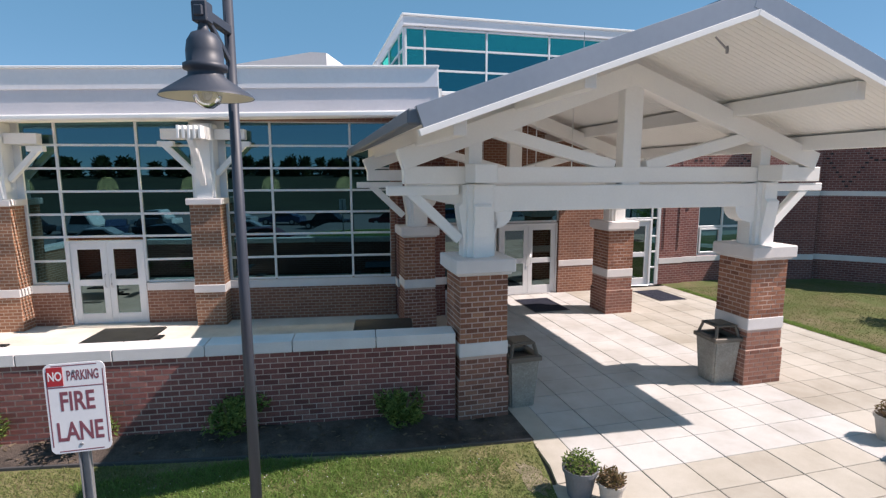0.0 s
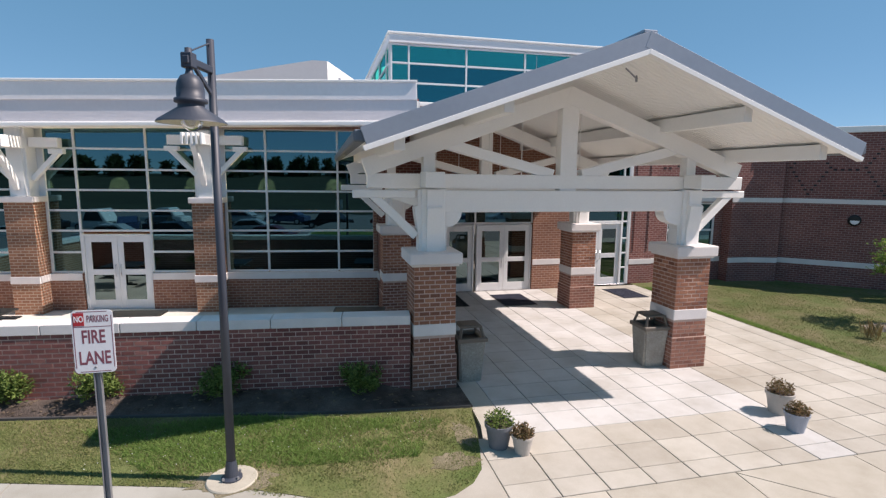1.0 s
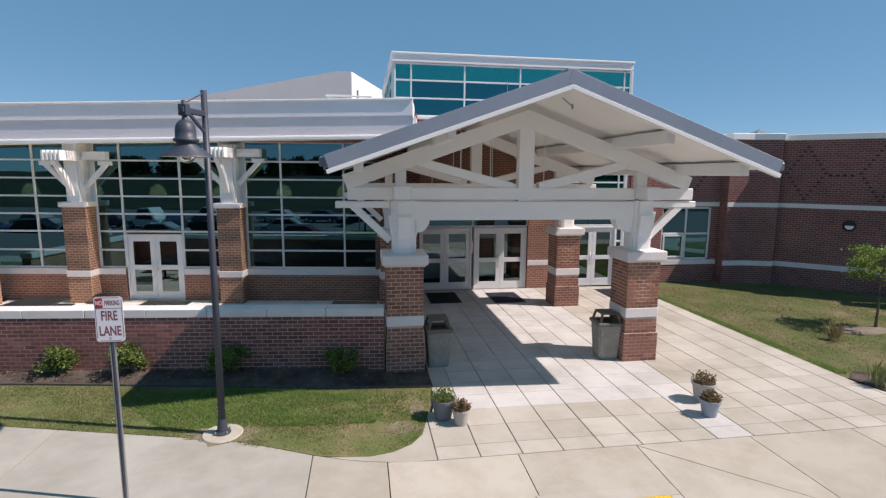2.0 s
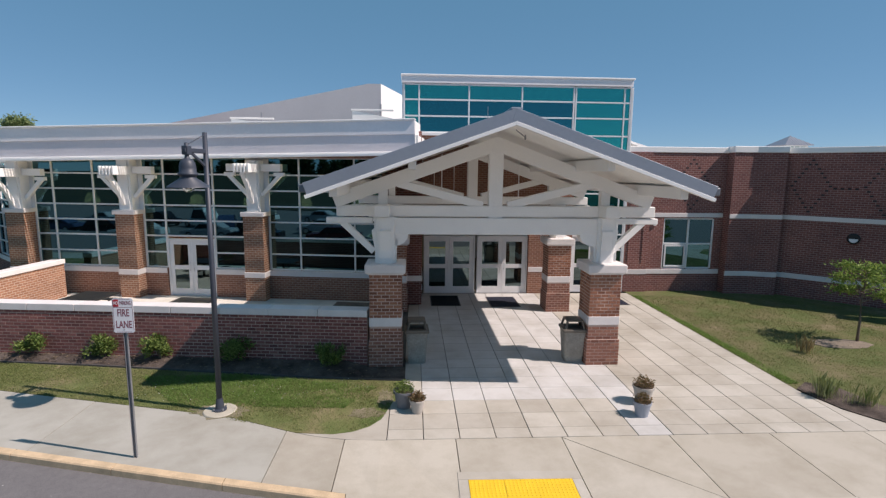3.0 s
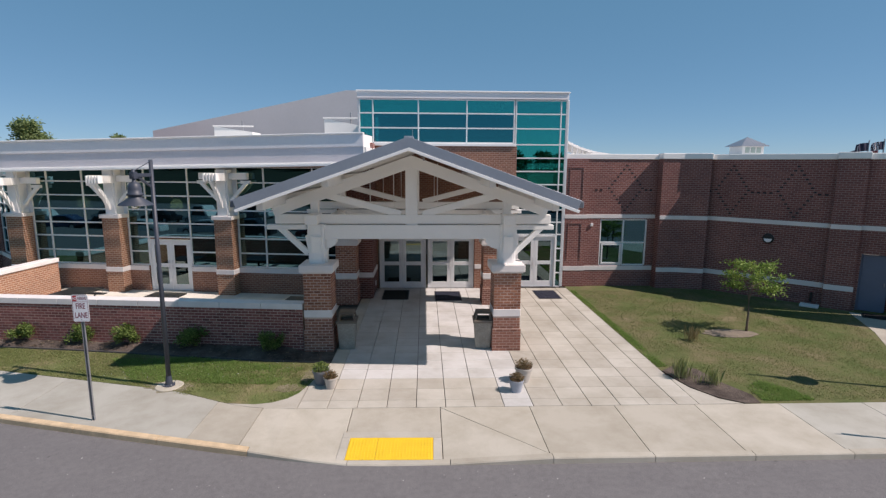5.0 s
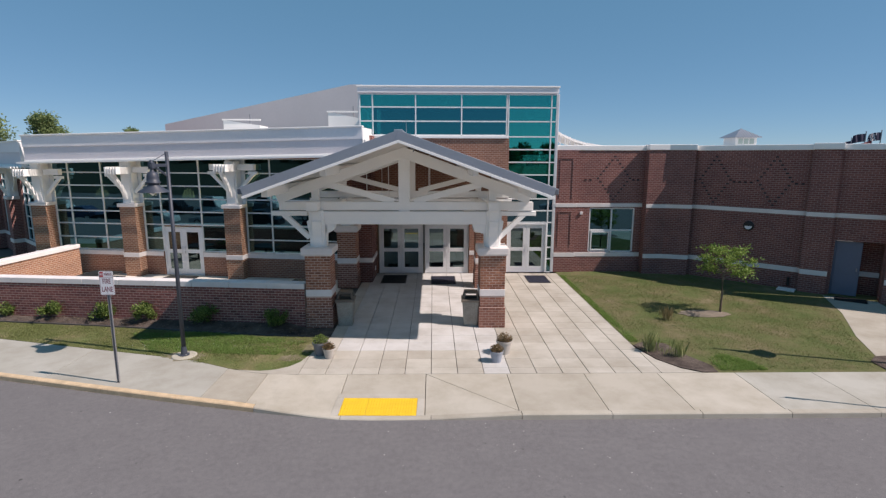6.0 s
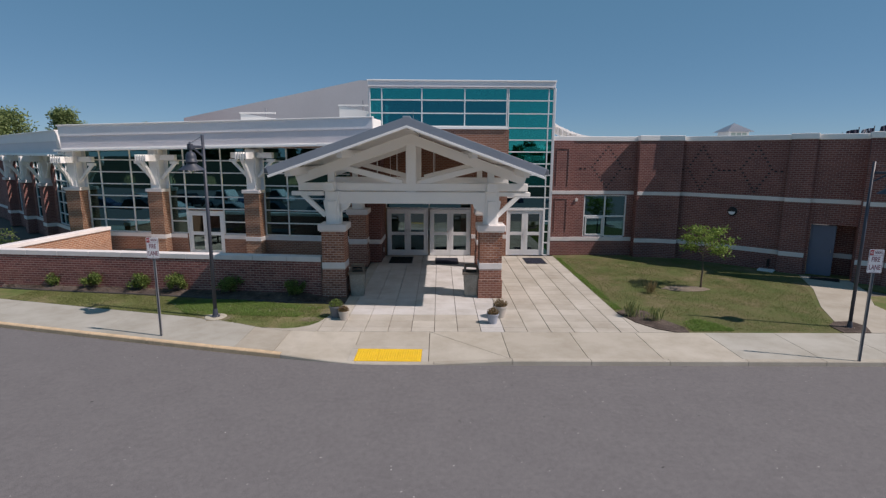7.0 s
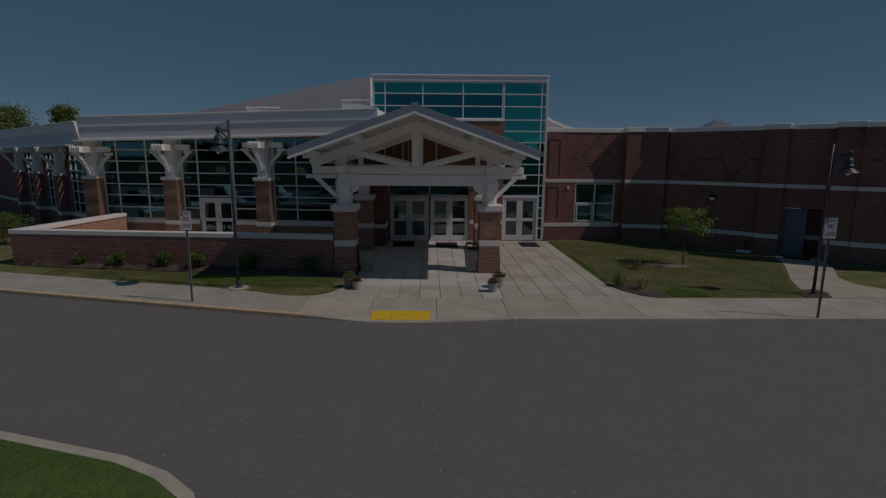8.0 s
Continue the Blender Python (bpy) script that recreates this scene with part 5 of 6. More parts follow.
pot_plant(pose(-2.60, -9.86, 0), 0.21, 0.36, True, 3, "grey pot with a green plant")
pot_plant(pose(-2.33, -10.10, 0), 0.16, 0.27, False, 5, "small pale pot with a withered plant")
pot_plant(pose(2.38, -9.82, 0), 0.22, 0.37, False, 8, "pale pot with a withered plant")
pot_plant(pose(2.10, -10.40, 0), 0.18, 0.30, None, 9, "small blue-grey pot with a withered plant")


def young_tree(m, seed):
    rng = random.Random(seed)
    t = thing("young_tree", m, "young tree with a thin trunk and a loose green crown", "tree")
    bm = BM()
    tube(bm, [(0, 0, -0.05), (0.02, 0.01, 0.6), (-0.01, 0.02, 1.15), (0.02, 0, 1.7), (0.0, 0.02, 2.2)], [0.045, 0.034, 0.028, 0.02, 0.01], 8)
    part("trunk", bm, M_BARK, t, smooth=True)
    tips = []
    for k in range(15):
        a = k * 2.4 + rng.uniform(-0.35, 0.35)
        z0 = 1.18 + 0.062 * k
        L = rng.uniform(0.62, 1.0) * (1 - 0.022 * k)
        dz = rng.uniform(0.10, 0.40)
        p0, p1, p2 = Vector((0, 0, z0)), Vector((0.5 * L * math.cos(a), 0.5 * L * math.sin(a), z0 + dz * 0.6)), Vector((L * math.cos(a), L * math.sin(a), z0 + dz))
        bm = BM()
        tube(bm, [p0, p1, p2], [0.017, 0.011, 0.005], 6)
        part("limb", bm, M_BARK, t)
        tips += [(p1, 0.17, 22), (p1.lerp(p2, 0.55), 0.24, 46), (p2, 0.23, 52)]
    bm = BM()
    pts = []
    for c, r, n in tips:
        for _ in range(n):
            v = Vector((rng.gauss(0, 0.5), rng.gauss(0, 0.5), rng.gauss(0, 0.26))) * r
            pts.append(c + v)
    leaves(bm, pts, 0.125, rng, 0.5)
    part("crown", bm, M_LEAF_TREE, t)
    return t


young_tree(pose(10.4, -6.1, 0), 4)


def grass_tuft(m, h, seed, n=130, mat=None):
    rng = random.Random(seed)
    t = thing("grass_tuft", m, "tuft of tall ornamental grass", "grass", "grass tufts")
    bm = BM()
    for k in range(n):
        a, lean = rng.uniform(0, 6.28), rng.uniform(0.02, 0.3)
        b = Vector((rng.gauss(0, 0.09), rng.gauss(0, 0.09), 0))
        d = Vector((math.cos(a), math.sin(a), 0))
        L = h * rng.uniform(0.35, 1.15)
        s = Vector((-d.y, d.x, 0)) * 0.0016
        q = [b, b + d * lean * 0.3 * L + Vector((0, 0, L * 0.6)), b + d * lean * L + Vector((0, 0, L))]
        v = [bm.verts.new(p) for p in (q[0] - s, q[0] + s, q[1] + s, q[2], q[1] - s)]
        bm.faces.new(v)
    part("blade_clump", bm, mat or M_GRASSBLADE, t)
    return t


grass_tuft(pose(6.45, -9.72, 0.02), 0.48, 31, 150)
grass_tuft(pose(7.02, -10.12, 0.02), 0.40, 32, 120)
grass_tuft(pose(6.75, -10.1, 0.02), 0.22, 33, 25)
grass_tuft(pose(8.15, -6.95, 0.0), 0.45, 34, 90, M_STRAW)


# ---- mats, tables, tactile pad ----
def door_mat(m, w, d, mat, label):
    t = thing("door_mat", m, label, "door mat", "door mats")
    one_box("backing", (-w / 2, w / 2, -d / 2, d / 2, 0.0, 0.010), M_BLACK, t, r=0.004)
    bm = BM()
    n = int(d / 0.045)
    for k in range(n):
        y = -d / 2 + 0.04 + k * (d - 0.08) / n
        box(bm, -w / 2 + 0.04, w / 2 - 0.04, y, y + 0.03, 0.010, 0.016)
    part("ribbed_top", bm, mat, t)["kind"] = "stuff"


door_mat(pose(-1.25, -1.15, 0), 1.08, 1.55, M_MAT_BLACK, "black ribbed door mat before the entrance")
door_mat(pose(0.88, -1.35, 0), 1.08, 1.5, M_MAT, "dark navy door mat before the entrance")
door_mat(pose(5.00, -1.2, 0), 0.95, 1.4, M_MAT, "dark navy door mat before the side entrance")
door_mat(E_ @ pose(0.8, -0.6, 0.012), 1.0, 0.7, M_MAT_BLACK, "black door mat before the service door")


def picnic_table(m):
    t = thing("picnic_table", m, "square black metal picnic table with fixed seats", "table", "terrace tables")
    bm = BM()
    box(bm, -0.6, 0.6, -0.6, 0.6, 0.70, 0.75, 0.02)
    part("tabletop", bm, M_BLACK, t)
    for a in range(4):
        q = pose(0, 0, 0, 0, 0, 90 * a)
        bm = BM()
        box(bm, -0.38, 0.38, 0.76, 1.0, 0.42, 0.455, 0.012, q)
        seat = part("seat", bm, M_BLACK, t)
        bm = BM()
        tube(bm, [q @ Vector((0, 0.12, 0.35)), q @ Vector((0, 0.7, 0.33)), q @ Vector((0, 0.86, 0.42))], [0.025] * 3, 8)
        part("seat_arm", bm, M_BLACK, seat)
    bm = BM()
    tube(bm, [(0, 0, 0.0), (0, 0, 0.7)], [0.05, 0.05], 12)
    box(bm, -0.35, 0.35, -0.04, 0.04, 0.0, 0.05, 0.01)
    box(bm, -0.04, 0.04, -0.35, 0.35, 0.0, 0.05, 0.01)
    part("pedestal", bm, M_BLACK, t)
    return t


tb = picnic_table(pose(-9.2, -4.2, 0, 0, 0, -8))
copy_thing(tb, pose(-4.25, -4.85, 0, 0, 0, -8))
copy_thing(tb, pose(-12.6, -3.35, 0, 0, 0, -8))

pad = thing("tactile_pad", pose(-0.73, -12.72, -0.072, 2.75, 0, -1.0), "yellow tactile paving panel with raised domes", "paving")
for k in range(2):
    x0, x1 = ((-0.82, -0.27), (-0.265, 0.82))[k]
    one_box("panel", (x0, x1, -0.36, 0.36, -0.04, 0.008), M_YELLOW, pad, r=0.003)
bm = BM()
for i in range(27):
    for j in range(12):
        x, y = -0.78 + i * 0.06, -0.33 + j * 0.06
        b0 = [bm.verts.new((x + 0.017 * math.cos(q), y + 0.017 * math.sin(q), 0.008)) for q in (0.4, 1.45, 2.5, 3.54, 4.6, 5.65)]
        b1 = [bm.verts.new((x + 0.010 * math.cos(q), y + 0.010 * math.sin(q), 0.014)) for q in (0.4, 1.45, 2.5, 3.54, 4.6, 5.65)]
        for k in range(6):
            bm.faces.new((b0[k], b0[(k + 1) % 6], b1[(k + 1) % 6], b1[k]))
        bm.faces.new(b1)
part("domes", bm, M_YELLOW, pad)["kind"] = "stuff"

for d in ((-0.98, 0.98, 0.365, 0.56), (-0.98, -0.825, -0.36, 0.36), (0.825, 0.98, -0.36, 0.36)):
    one_box("surround", (*d, -0.04, 0.006), M_SLAB_OLD, pad, "pale concrete round the panel", r=0.002)

# ---- wall fittings ----
wl = thing("wall_lamp", C @ pose(2.48, -0.0, 2.45), "round dark wall lamp with a half white lens", "lamp")
bm = BM()
lathe(bm, [(0.0, 0.10), (0.15, 0.10), (0.20, 0.05), (0.20, 0.0)], 24)
bmesh.ops.transform(bm, matrix=pose(0, 0, 0, 90, 0, 0), verts=bm.verts)
part("housing", bm, M_BLACK, wl)
bm = BM()
vs = [bm.verts.new((0.14 * math.cos(a), -0.106, 0.14 * math.sin(a))) for a in [math.pi + k * math.pi / 14 for k in range(15)]]
bm.faces.new(vs)
part("lens", bm, M_SIGN, wl, "white half round lens")
fx = thing("wall_box", A @ pose(1.22, 0.0, 2.75), "small pale box on the brick wall", "fitting")
one_box("body", (-0.06, 0.06, -0.06, 0.0, -0.07, 0.07), M_STONE, fx)
fx = thing("wall_outlet", pose(-2.12, -0.75, 0.42, 0, 0, 90), "small white outlet cover on the brick return", "fitting")
one_box("cover", (-0.07, 0.07, -0.03, 0.0, -0.10, 0.10), M_SIGN, fx)
spk = thing("hose_bib", C @ pose(4.1, 0.0, 0.4), "small dark pipe fitting with a splash block", "fitting")
one_box("pipe", (-0.04, 0.04, -0.16, 0.0, -0.25, 0.1), M_BLACK, spk)
one_box("splash_block", (-0.3, 0.3, -0.55, -0.1, -0.4, -0.33), M_STONE, spk)


# ---- flags far behind ----
def flag(m, c, label):
    f = thing("flag_pole", m, label, "flag", "flags")
    bm = BM()
    tube(bm, [(0, 0, 0), (0, 0, 6.75)], [0.05, 0.025], 8)
    part("pole", bm, M_STEEL, f)
    bm = BM()
    n = 10
    top = [bm.verts.new((-0.13 * k, 0.09 * math.sin(k * 0.9), 6.5 - 0.03 * k)) for k in range(n)]
    low = [bm.verts.new((-0.13 * k, 0.09 * math.sin(k * 0.9 + 0.4), 5.85 - 0.05 * k)) for k in range(n)]
    for k in range(n - 1):
        bm.faces.new((top[k], top[k + 1], low[k + 1], low[k]))
    part("cloth", bm, c, f, "dark cloth hanging in folds")


navy = plain("navy_cloth", (0.03, 0.035, 0.08), 0.9)
flag(pose(30.4, 14, 0), navy, "flag pole with a dark flag behind the roof")
flag(pose(31.9, 14, 0), plain("red_cloth", (0.25, 0.05, 0.06), 0.9), "flag pole with a reddish flag behind the roof")


# ---- far trees ----
def far_tree(m, h, w, seed, label, n=9000, leaf=0.36):
    rng = random.Random(seed)
    t = thing("pine_tree", m, label, "tree", "far trees")
    bm = BM()
    tube(bm, [(0, 0, -0.3), (0.1, 0, h * 0.5), (0, 0.1, h * 0.95)], [w * 0.045, w * 0.03, 0.04], 8)
    part("trunk", bm, M_BARK, t)
    clumps = []
    bm = BM()
    for k in range(46):
        z = h * rng.uniform(0.2, 0.97)
        prof = 1.12 - 0.85 * z / h
        a, r = rng.uniform(0, 6.28), w * 0.5 * prof * rng.uniform(0.5, 1.1)
        c = Vector((r * math.cos(a), r * math.sin(a), z))
        tube(bm, [(0, 0, z - 0.12 * h * 0.5), c], [0.08, 0.03], 5)
        clumps.append((c, w * rng.uniform(0.10, 0.18)))
    part("limbs", bm, M_BARK, t)
    bm = BM()
    pts = []
    for k in range(n):
        c, r = rng.choice(clumps)
        v = Vector((rng.gauss(0, 1), rng.gauss(0, 1), rng.gauss(0, 0.7))).normalized() * r * rng.uniform(0.4, 1.1)
        pts.append(c + v)
    leaves(bm, pts, leaf, rng, 0.8)
    part("crown", bm, M_LEAF_PINE, t)
    return t


far_tree(pose(-40.6, 34, 0), 9.3, 6.2, 51, "tall pine tree far behind the wing")
far_tree(pose(-32, 34, 0), 8.3, 3.0, 54, "pine top just above the wing roof")
far_tree(pose(-46.0, 32, 0), 9.2, 7.5, 52, "tall pine tree far behind the wing")
far_tree(pose(-50, 30, 0), 9.8, 9.0, 53, "broad pine tree far behind the wing")
shrub(pose(-20.3, -1.7, 0), 2.1, 1.7, 56, "large rounded green shrub beside the wing", 5000)

# ---- flags behind the east wing ----
def flagpole(m, h, stripes, label):
    f = thing("flagpole", m, label, "flagpole", "flagpoles behind the wing")
    bm = BM()
    tube(bm, [(0, 0, -0.2), (0, 0, h)], [0.07, 0.04], 8)
    part("pole", bm, M_STEEL, f)
    bm = BM()
    lathe(bm, [(0.0, 0.0), (0.06, 0.03), (0.06, 0.08), (0.0, 0.11)], 8, (0, 0, h))
    part("finial", bm, M_CHROME, f)
    bm = BM()
    n, rows = 14, 6
    grid = [[bm.verts.new((-0.05 - 1.0 * i / n, 0.09 * math.sin(i * 0.9 + 0.3 * j) * i / n, h - 0.10 - 0.66 * j / rows - 0.16 * (i / n) ** 2)) for j in range(rows + 1)] for i in range(n + 1)]
    for i in range(n):
        for j in range(rows):
            fc = bm.faces.new((grid[i][j], grid[i + 1][j], grid[i + 1][j + 1], grid[i][j + 1]))
            fc.material_index = 1 if stripes and i > 4 and (i * 2 + j) % 5 < 2 else 0
    cloth = part("flag", bm, M_FLAG, f, "dark cloth in folds")
    cloth.data.materials.append(M_SIGN)
    md = cloth.modifiers.new("thickness", "SOLIDIFY")
    md.thickness = 0.008
    return f


M_FLAG = plain("navy_cloth", (0.035, 0.035, 0.07), 0.85, vary=0.2)
flagpole(pose(36.4, 20, 0), 7.38, False, "steel flagpole with a dark navy flag")
flagpole(pose(37.7, 20, 0), 7.5, True, "steel flagpole with a dark flag with pale patches")
flagpole(pose(39.3, 20, 0), 7.8, False, "taller steel flagpole with a dark flag")

# ---- across the drive: car park and wood, seen mirrored in the panes ----
def car(m, paint, label, L=4.6, tall=1.0):
    c = thing("car", m, label, "car", "parked cars")
    w = 0.9
    low = [(-L / 2, 0.32), (-L / 2 + 0.05, 0.72), (-L * 0.27, 0.86), (L * 0.24, 0.92), (L / 2 - 0.05, 0.86), (L / 2, 0.5), (L / 2, 0.3)]
    cab = [(-L * 0.26, 0.86), (-L * 0.12, 1.38 * tall), (L * 0.18, 1.42 * tall), (L * 0.36, 0.92)]
    bm = BM()
    for prof, ww in ((low, w), (cab, w * 0.86)):
        a = [bm.verts.new((x, -ww, z)) for x, z in prof]
        b = [bm.verts.new((x, ww, z)) for x, z in prof]
        bm.faces.new(a)
        bm.faces.new(b[::-1])
        for k in range(len(prof)):
            bm.faces.new((a[k], a[(k + 1) % len(prof)], b[(k + 1) % len(prof)], b[k]))
    bmesh.ops.recalc_face_normals(bm, faces=bm.faces)
    bmesh.ops.bevel(bm, geom=list(bm.edges), offset=0.06, segments=2, affect="EDGES", clamp_overlap=True)
    part("body", bm, paint, c)
    for s in (-1, 1):
        bm = BM()
        q = [(-L * 0.2, 0.93), (-L * 0.11, 1.3 * tall), (L * 0.16, 1.33 * tall), (L * 0.28, 0.95)]
        bm.faces.new([bm.verts.new((x, s * w * 0.875, z)) for x, z in (q if s < 0 else q[::-1])])
        part("side_window", bm, M_BLACK, c)
        for x in (-L * 0.31, L * 0.31):
            bm = BM()
            lathe(bm, [(0.0, -0.1), (0.30, -0.1), (0.33, -0.06), (0.33, 0.06), (0.30, 0.1), (0.0, 0.1)], 18)
            bmesh.ops.transform(bm, matrix=pose(x, s * (w - 0.06), 0.33, 90, 0, 0), verts=bm.verts)
            tyre = part("wheel", bm, M_BLACK, c)
            bm = BM()
            lathe(bm, [(0.0, -0.112), (0.19, -0.108), (0.2, -0.1)], 14)
            lathe(bm, [(0.2, 0.1), (0.19, 0.108), (0.0, 0.112)], 14)
            bmesh.ops.transform(bm, matrix=pose(x, s * (w - 0.06), 0.33, 90, 0, 0), verts=bm.verts)
            part("rim", bm, M_CHROME, tyre)
    return c


paints = [plain("car_" + n, c, 0.25, 0.2, 0.03) for n, c in (("silver", (0.45, 0.46, 0.48)), ("black", (0.02, 0.02, 0.025)), ("white", (0.75, 0.75, 0.74)), ("maroon", (0.14, 0.02, 0.025)), ("blue", (0.05, 0.08, 0.16)))]
spots = [(-34, -32, 12, 2, 1.45, "white van"), (-30.8, -31.4, 60, 4, 1.0, "dark blue car"), (-28.4, -32.4, 75, 1, 1.0, "black car"), (-31.5, -38.6, 5, 2, 1.25, "white pickup"), (-22.5, -23.4, -10, 1, 1.2, "black car"), (-19.4, -30, -12, 0, 1.0, "silver car"), (-15.6, -24.2, -6, 3, 1.0, "maroon car"), (-14, -37, 8, 1, 1.2, "black truck"), (-27.5, -24.0, -12, 0, 1.0, "silver car"), (-39, -31.5, 8, 1, 1.1, "black car"), (-33.5, -22.5, -15, 2, 1.0, "white car"), (-38.5, -23.5, -15, 1, 1.1, "black car"), (-44, -24.0, -12, 4, 1.0, "dark blue car"), (-45.5, -31.0, 10, 0, 1.0, "silver car"), (-50, -26.5, -8, 2, 1.2, "white car"), (-24.5, -40.6, 4, 0, 1.0, "silver car"), (-19.6, -41.2, 6, 4, 1.0, "dark blue car"), (-8.0, -40.5, 4, 3, 1.0, "maroon car"), (-3, -40.2, 8, 1, 1.0, "black car"), (4, -40, 8, 2, 1.0, "white car"), (9, -40.4, 8, 4, 1.0, "dark blue car"), (16, -40, 8, 0, 1.0, "silver car")]
for x, y, turn, p, tall, what in spots:
    car(pose(x, y, road_z(x, y), 0, 0, turn), paints[p], what + " parked across the drive", tall=tall)
bm = BM()
rows = [(y, -1.22 + 5.2 * fall(y, -60, 75)) for y in (-56, -60, -70, -80, -90, -100, -110, -120, -135, -170)]
pair = [[bm.verts.new((x, y, z)) for x in (-160, 160)] for y, z in rows]
for p, q in zip(pair, pair[1:]):
    bm.faces.new((p[0], p[1], q[1], q[0]))
bmesh.ops.recalc_face_normals(bm, faces=bm.faces)
tagged(part("far_field", bm, ground_mat("far_grass", ((0.3, (0.030, 0.036, 0.024)), (0.7, (0.046, 0.054, 0.034))), 0.1, 5)), "green field rising gently beyond the car park", "field", kind="structure")
rng = random.Random(77)
bm = BM()
for k in range(130):
    x, y = -130 + 260 * k / 129 + rng.uniform(-2, 2), -125 + rng.uniform(-8, 8)
    h = rng.uniform(3.4, 5.0)
    foot = -1.22 + 5.2 * fall(y, -60, 75)
    tube(bm, [(x, y, foot - 0.3), (x, y, foot + h * 0.8)], [0.25, 0.08], 5)
    pts = []
    for _ in range(260):
        a, z = rng.uniform(0, 6.28), h * rng.uniform(0.02, 1.0)
        r = h * 0.28 * (1.15 - z / h) * rng.uniform(0.3, 1.15) + 0.5
        pts.append(Vector((x + r * math.cos(a), y + r * math.sin(a), foot + z)))
    leaves(bm, pts, 1.3, rng, 0.8)
tagged(part("far_wood", bm, M_LEAF_WOOD), "dark wood at the edge of the field", "trees", kind="stuff")

# ---- paving slabs ----
def slab_mesh(w, d):
    bm = BM()
    box(bm, -w / 2, w / 2, -d / 2, d / 2, -0.05, 0.0, 0.006)
    me = bpy.data.meshes.new("slab")
    bm.to_mesh(me)
    bm.free()
    return me


plaza = thing("plaza", Matrix(), "entrance paving of square concrete slabs", "paving", kind="structure")
SX, SY, GAP = 0.655, 0.60, 0.013
slabs = {}
for kind, w in (("full", SX - GAP), ("narrow", SX - GAP - 0.155)):
    for row, d in (("first", 0.36), ("next", SY - 0.007)):
        for tone, mat in (("new", M_SLAB_NEW), ("old", M_SLAB_OLD)):
            slabs[kind, row, tone] = slab_mesh(w, d - 0.004)
            slabs[kind, row, tone].materials.append(mat)
for i in range(14):  # the last column, beside the lawn, is narrower
    for j in range(19):
        x = -2.88 + SX * (i + 0.5) - (0.0775 if i == 13 else 0)
        y = -10.983 if j == 0 else -10.80 + SY * (j - 0.5)
        if (i == 0 and j > 2) or (x < -1.9 and y > -1.9):
            continue
        tone = "new" if (j > 2 and i < 8) or i == 7 else "old"
        share("slab", slabs["narrow" if i == 13 else "full", "next" if j else "first", tone], plaza, pose(x, y, 0.001 * ((i * 7 + j * 3) % 3 - 1)))
# flares at the two front corners
bm = BM()
sheet(bm, [(6.14, -11.165), (6.14, -9.5), (6.35, -10.3), (6.74, -10.91), (7.15, -11.165)], -0.05, 0.0)
part("slab", bm, M_SLAB_OLD, plaza)
bm = BM()
sheet(bm, [(x, walk_back(x) + 0.008) for x in (-4.5, -4.2, -3.9, -3.6, -3.3, -2.887)] + [(-2.887, -9.88)] + [(x, y - 0.006) for x, y in FLARE[4::-1]], -0.05, 0.0)
part("slab", bm, M_SLAB_OLD, plaza)
bm = BM()
sheet(bm, [(-2.23, -9.593), (-2.23, -1.75), (-2.58, -1.75), (-2.62, -8.5), (-2.66, -9.2), (-2.75, -9.593)], -0.05, 0.0)
part("slab", bm, M_SLAB_OLD, plaza)

sidewalk = thing("sidewalk", Matrix(), "concrete sidewalk panels along the drive", "pavement", kind="structure")
joints = [-30, -24.4, -18.5, -13.2, -8.9, -4.72, -3.62, -1.65, 0.27, 2.26, 4.17, 6.0, 7.95, 9.9, 11.8, 13.7, 15.6, 17.5, 19.4, 21.3, 25, 30, 40]


def panel(outline, drop, mat):
    """One sidewalk panel; the corners named by drop sink with the dropped kerb."""
    bm = BM()
    top = [bm.verts.new((x, y, kerb_top(x) if k in drop else 0.0)) for k, (x, y) in enumerate(outline)]
    low = [bm.verts.new((v.co.x, v.co.y, v.co.z - 0.08)) for v in top]
    bm.faces.new(top)
    for k in range(len(top)):
        bm.faces.new((low[k - 1], low[k], top[k], top[k - 1]))
    bmesh.ops.recalc_face_normals(bm, faces=bm.faces)
    return part("panel", bm, mat, sidewalk)


for a, b in zip(joints, joints[1:]):
    n = 8 if b < -4 else 3
    g = 0.008
    ups = [a + g + (b - a - 2 * g) * k / n for k in range(n + 1)]
    front = [(x, curb_y(x) + 0.172) for x in ups]
    back = [(x, walk_back(x) - 0.004) for x in ups[::-1]]
    mat = M_WALKWAY_GREY if b < -4 or a > 7 else M_WALKWAY
    sunk = range(len(front))
    if a == 0.27:  # the side flare of the ramp is cut across by a diagonal joint
        panel(front + [(back[-1][0], back[-1][1] - 0.025)], sunk, mat)
        panel(back + [(front[-1][0], front[-1][1] + 0.012)], (), mat)
    else:
        panel(front + back, sunk, mat)

# ---- bricks ----
BL, BH, BD, MJ = 0.198, 0.068, 0.05, 0.013


def brick_mesh(L, d=BD, h=BH):
    bm = BM()
    box(bm, -L / 2, L / 2, 0, d, -h / 2, h / 2, 0.003)
    me = bpy.data.meshes.new("brick")
    bm.to_mesh(me)
    bm.free()
    me.materials.append(M_BRICK)
    return me


BRICK = brick_mesh(BL)
NEAR = 0
rng = random.Random(5)


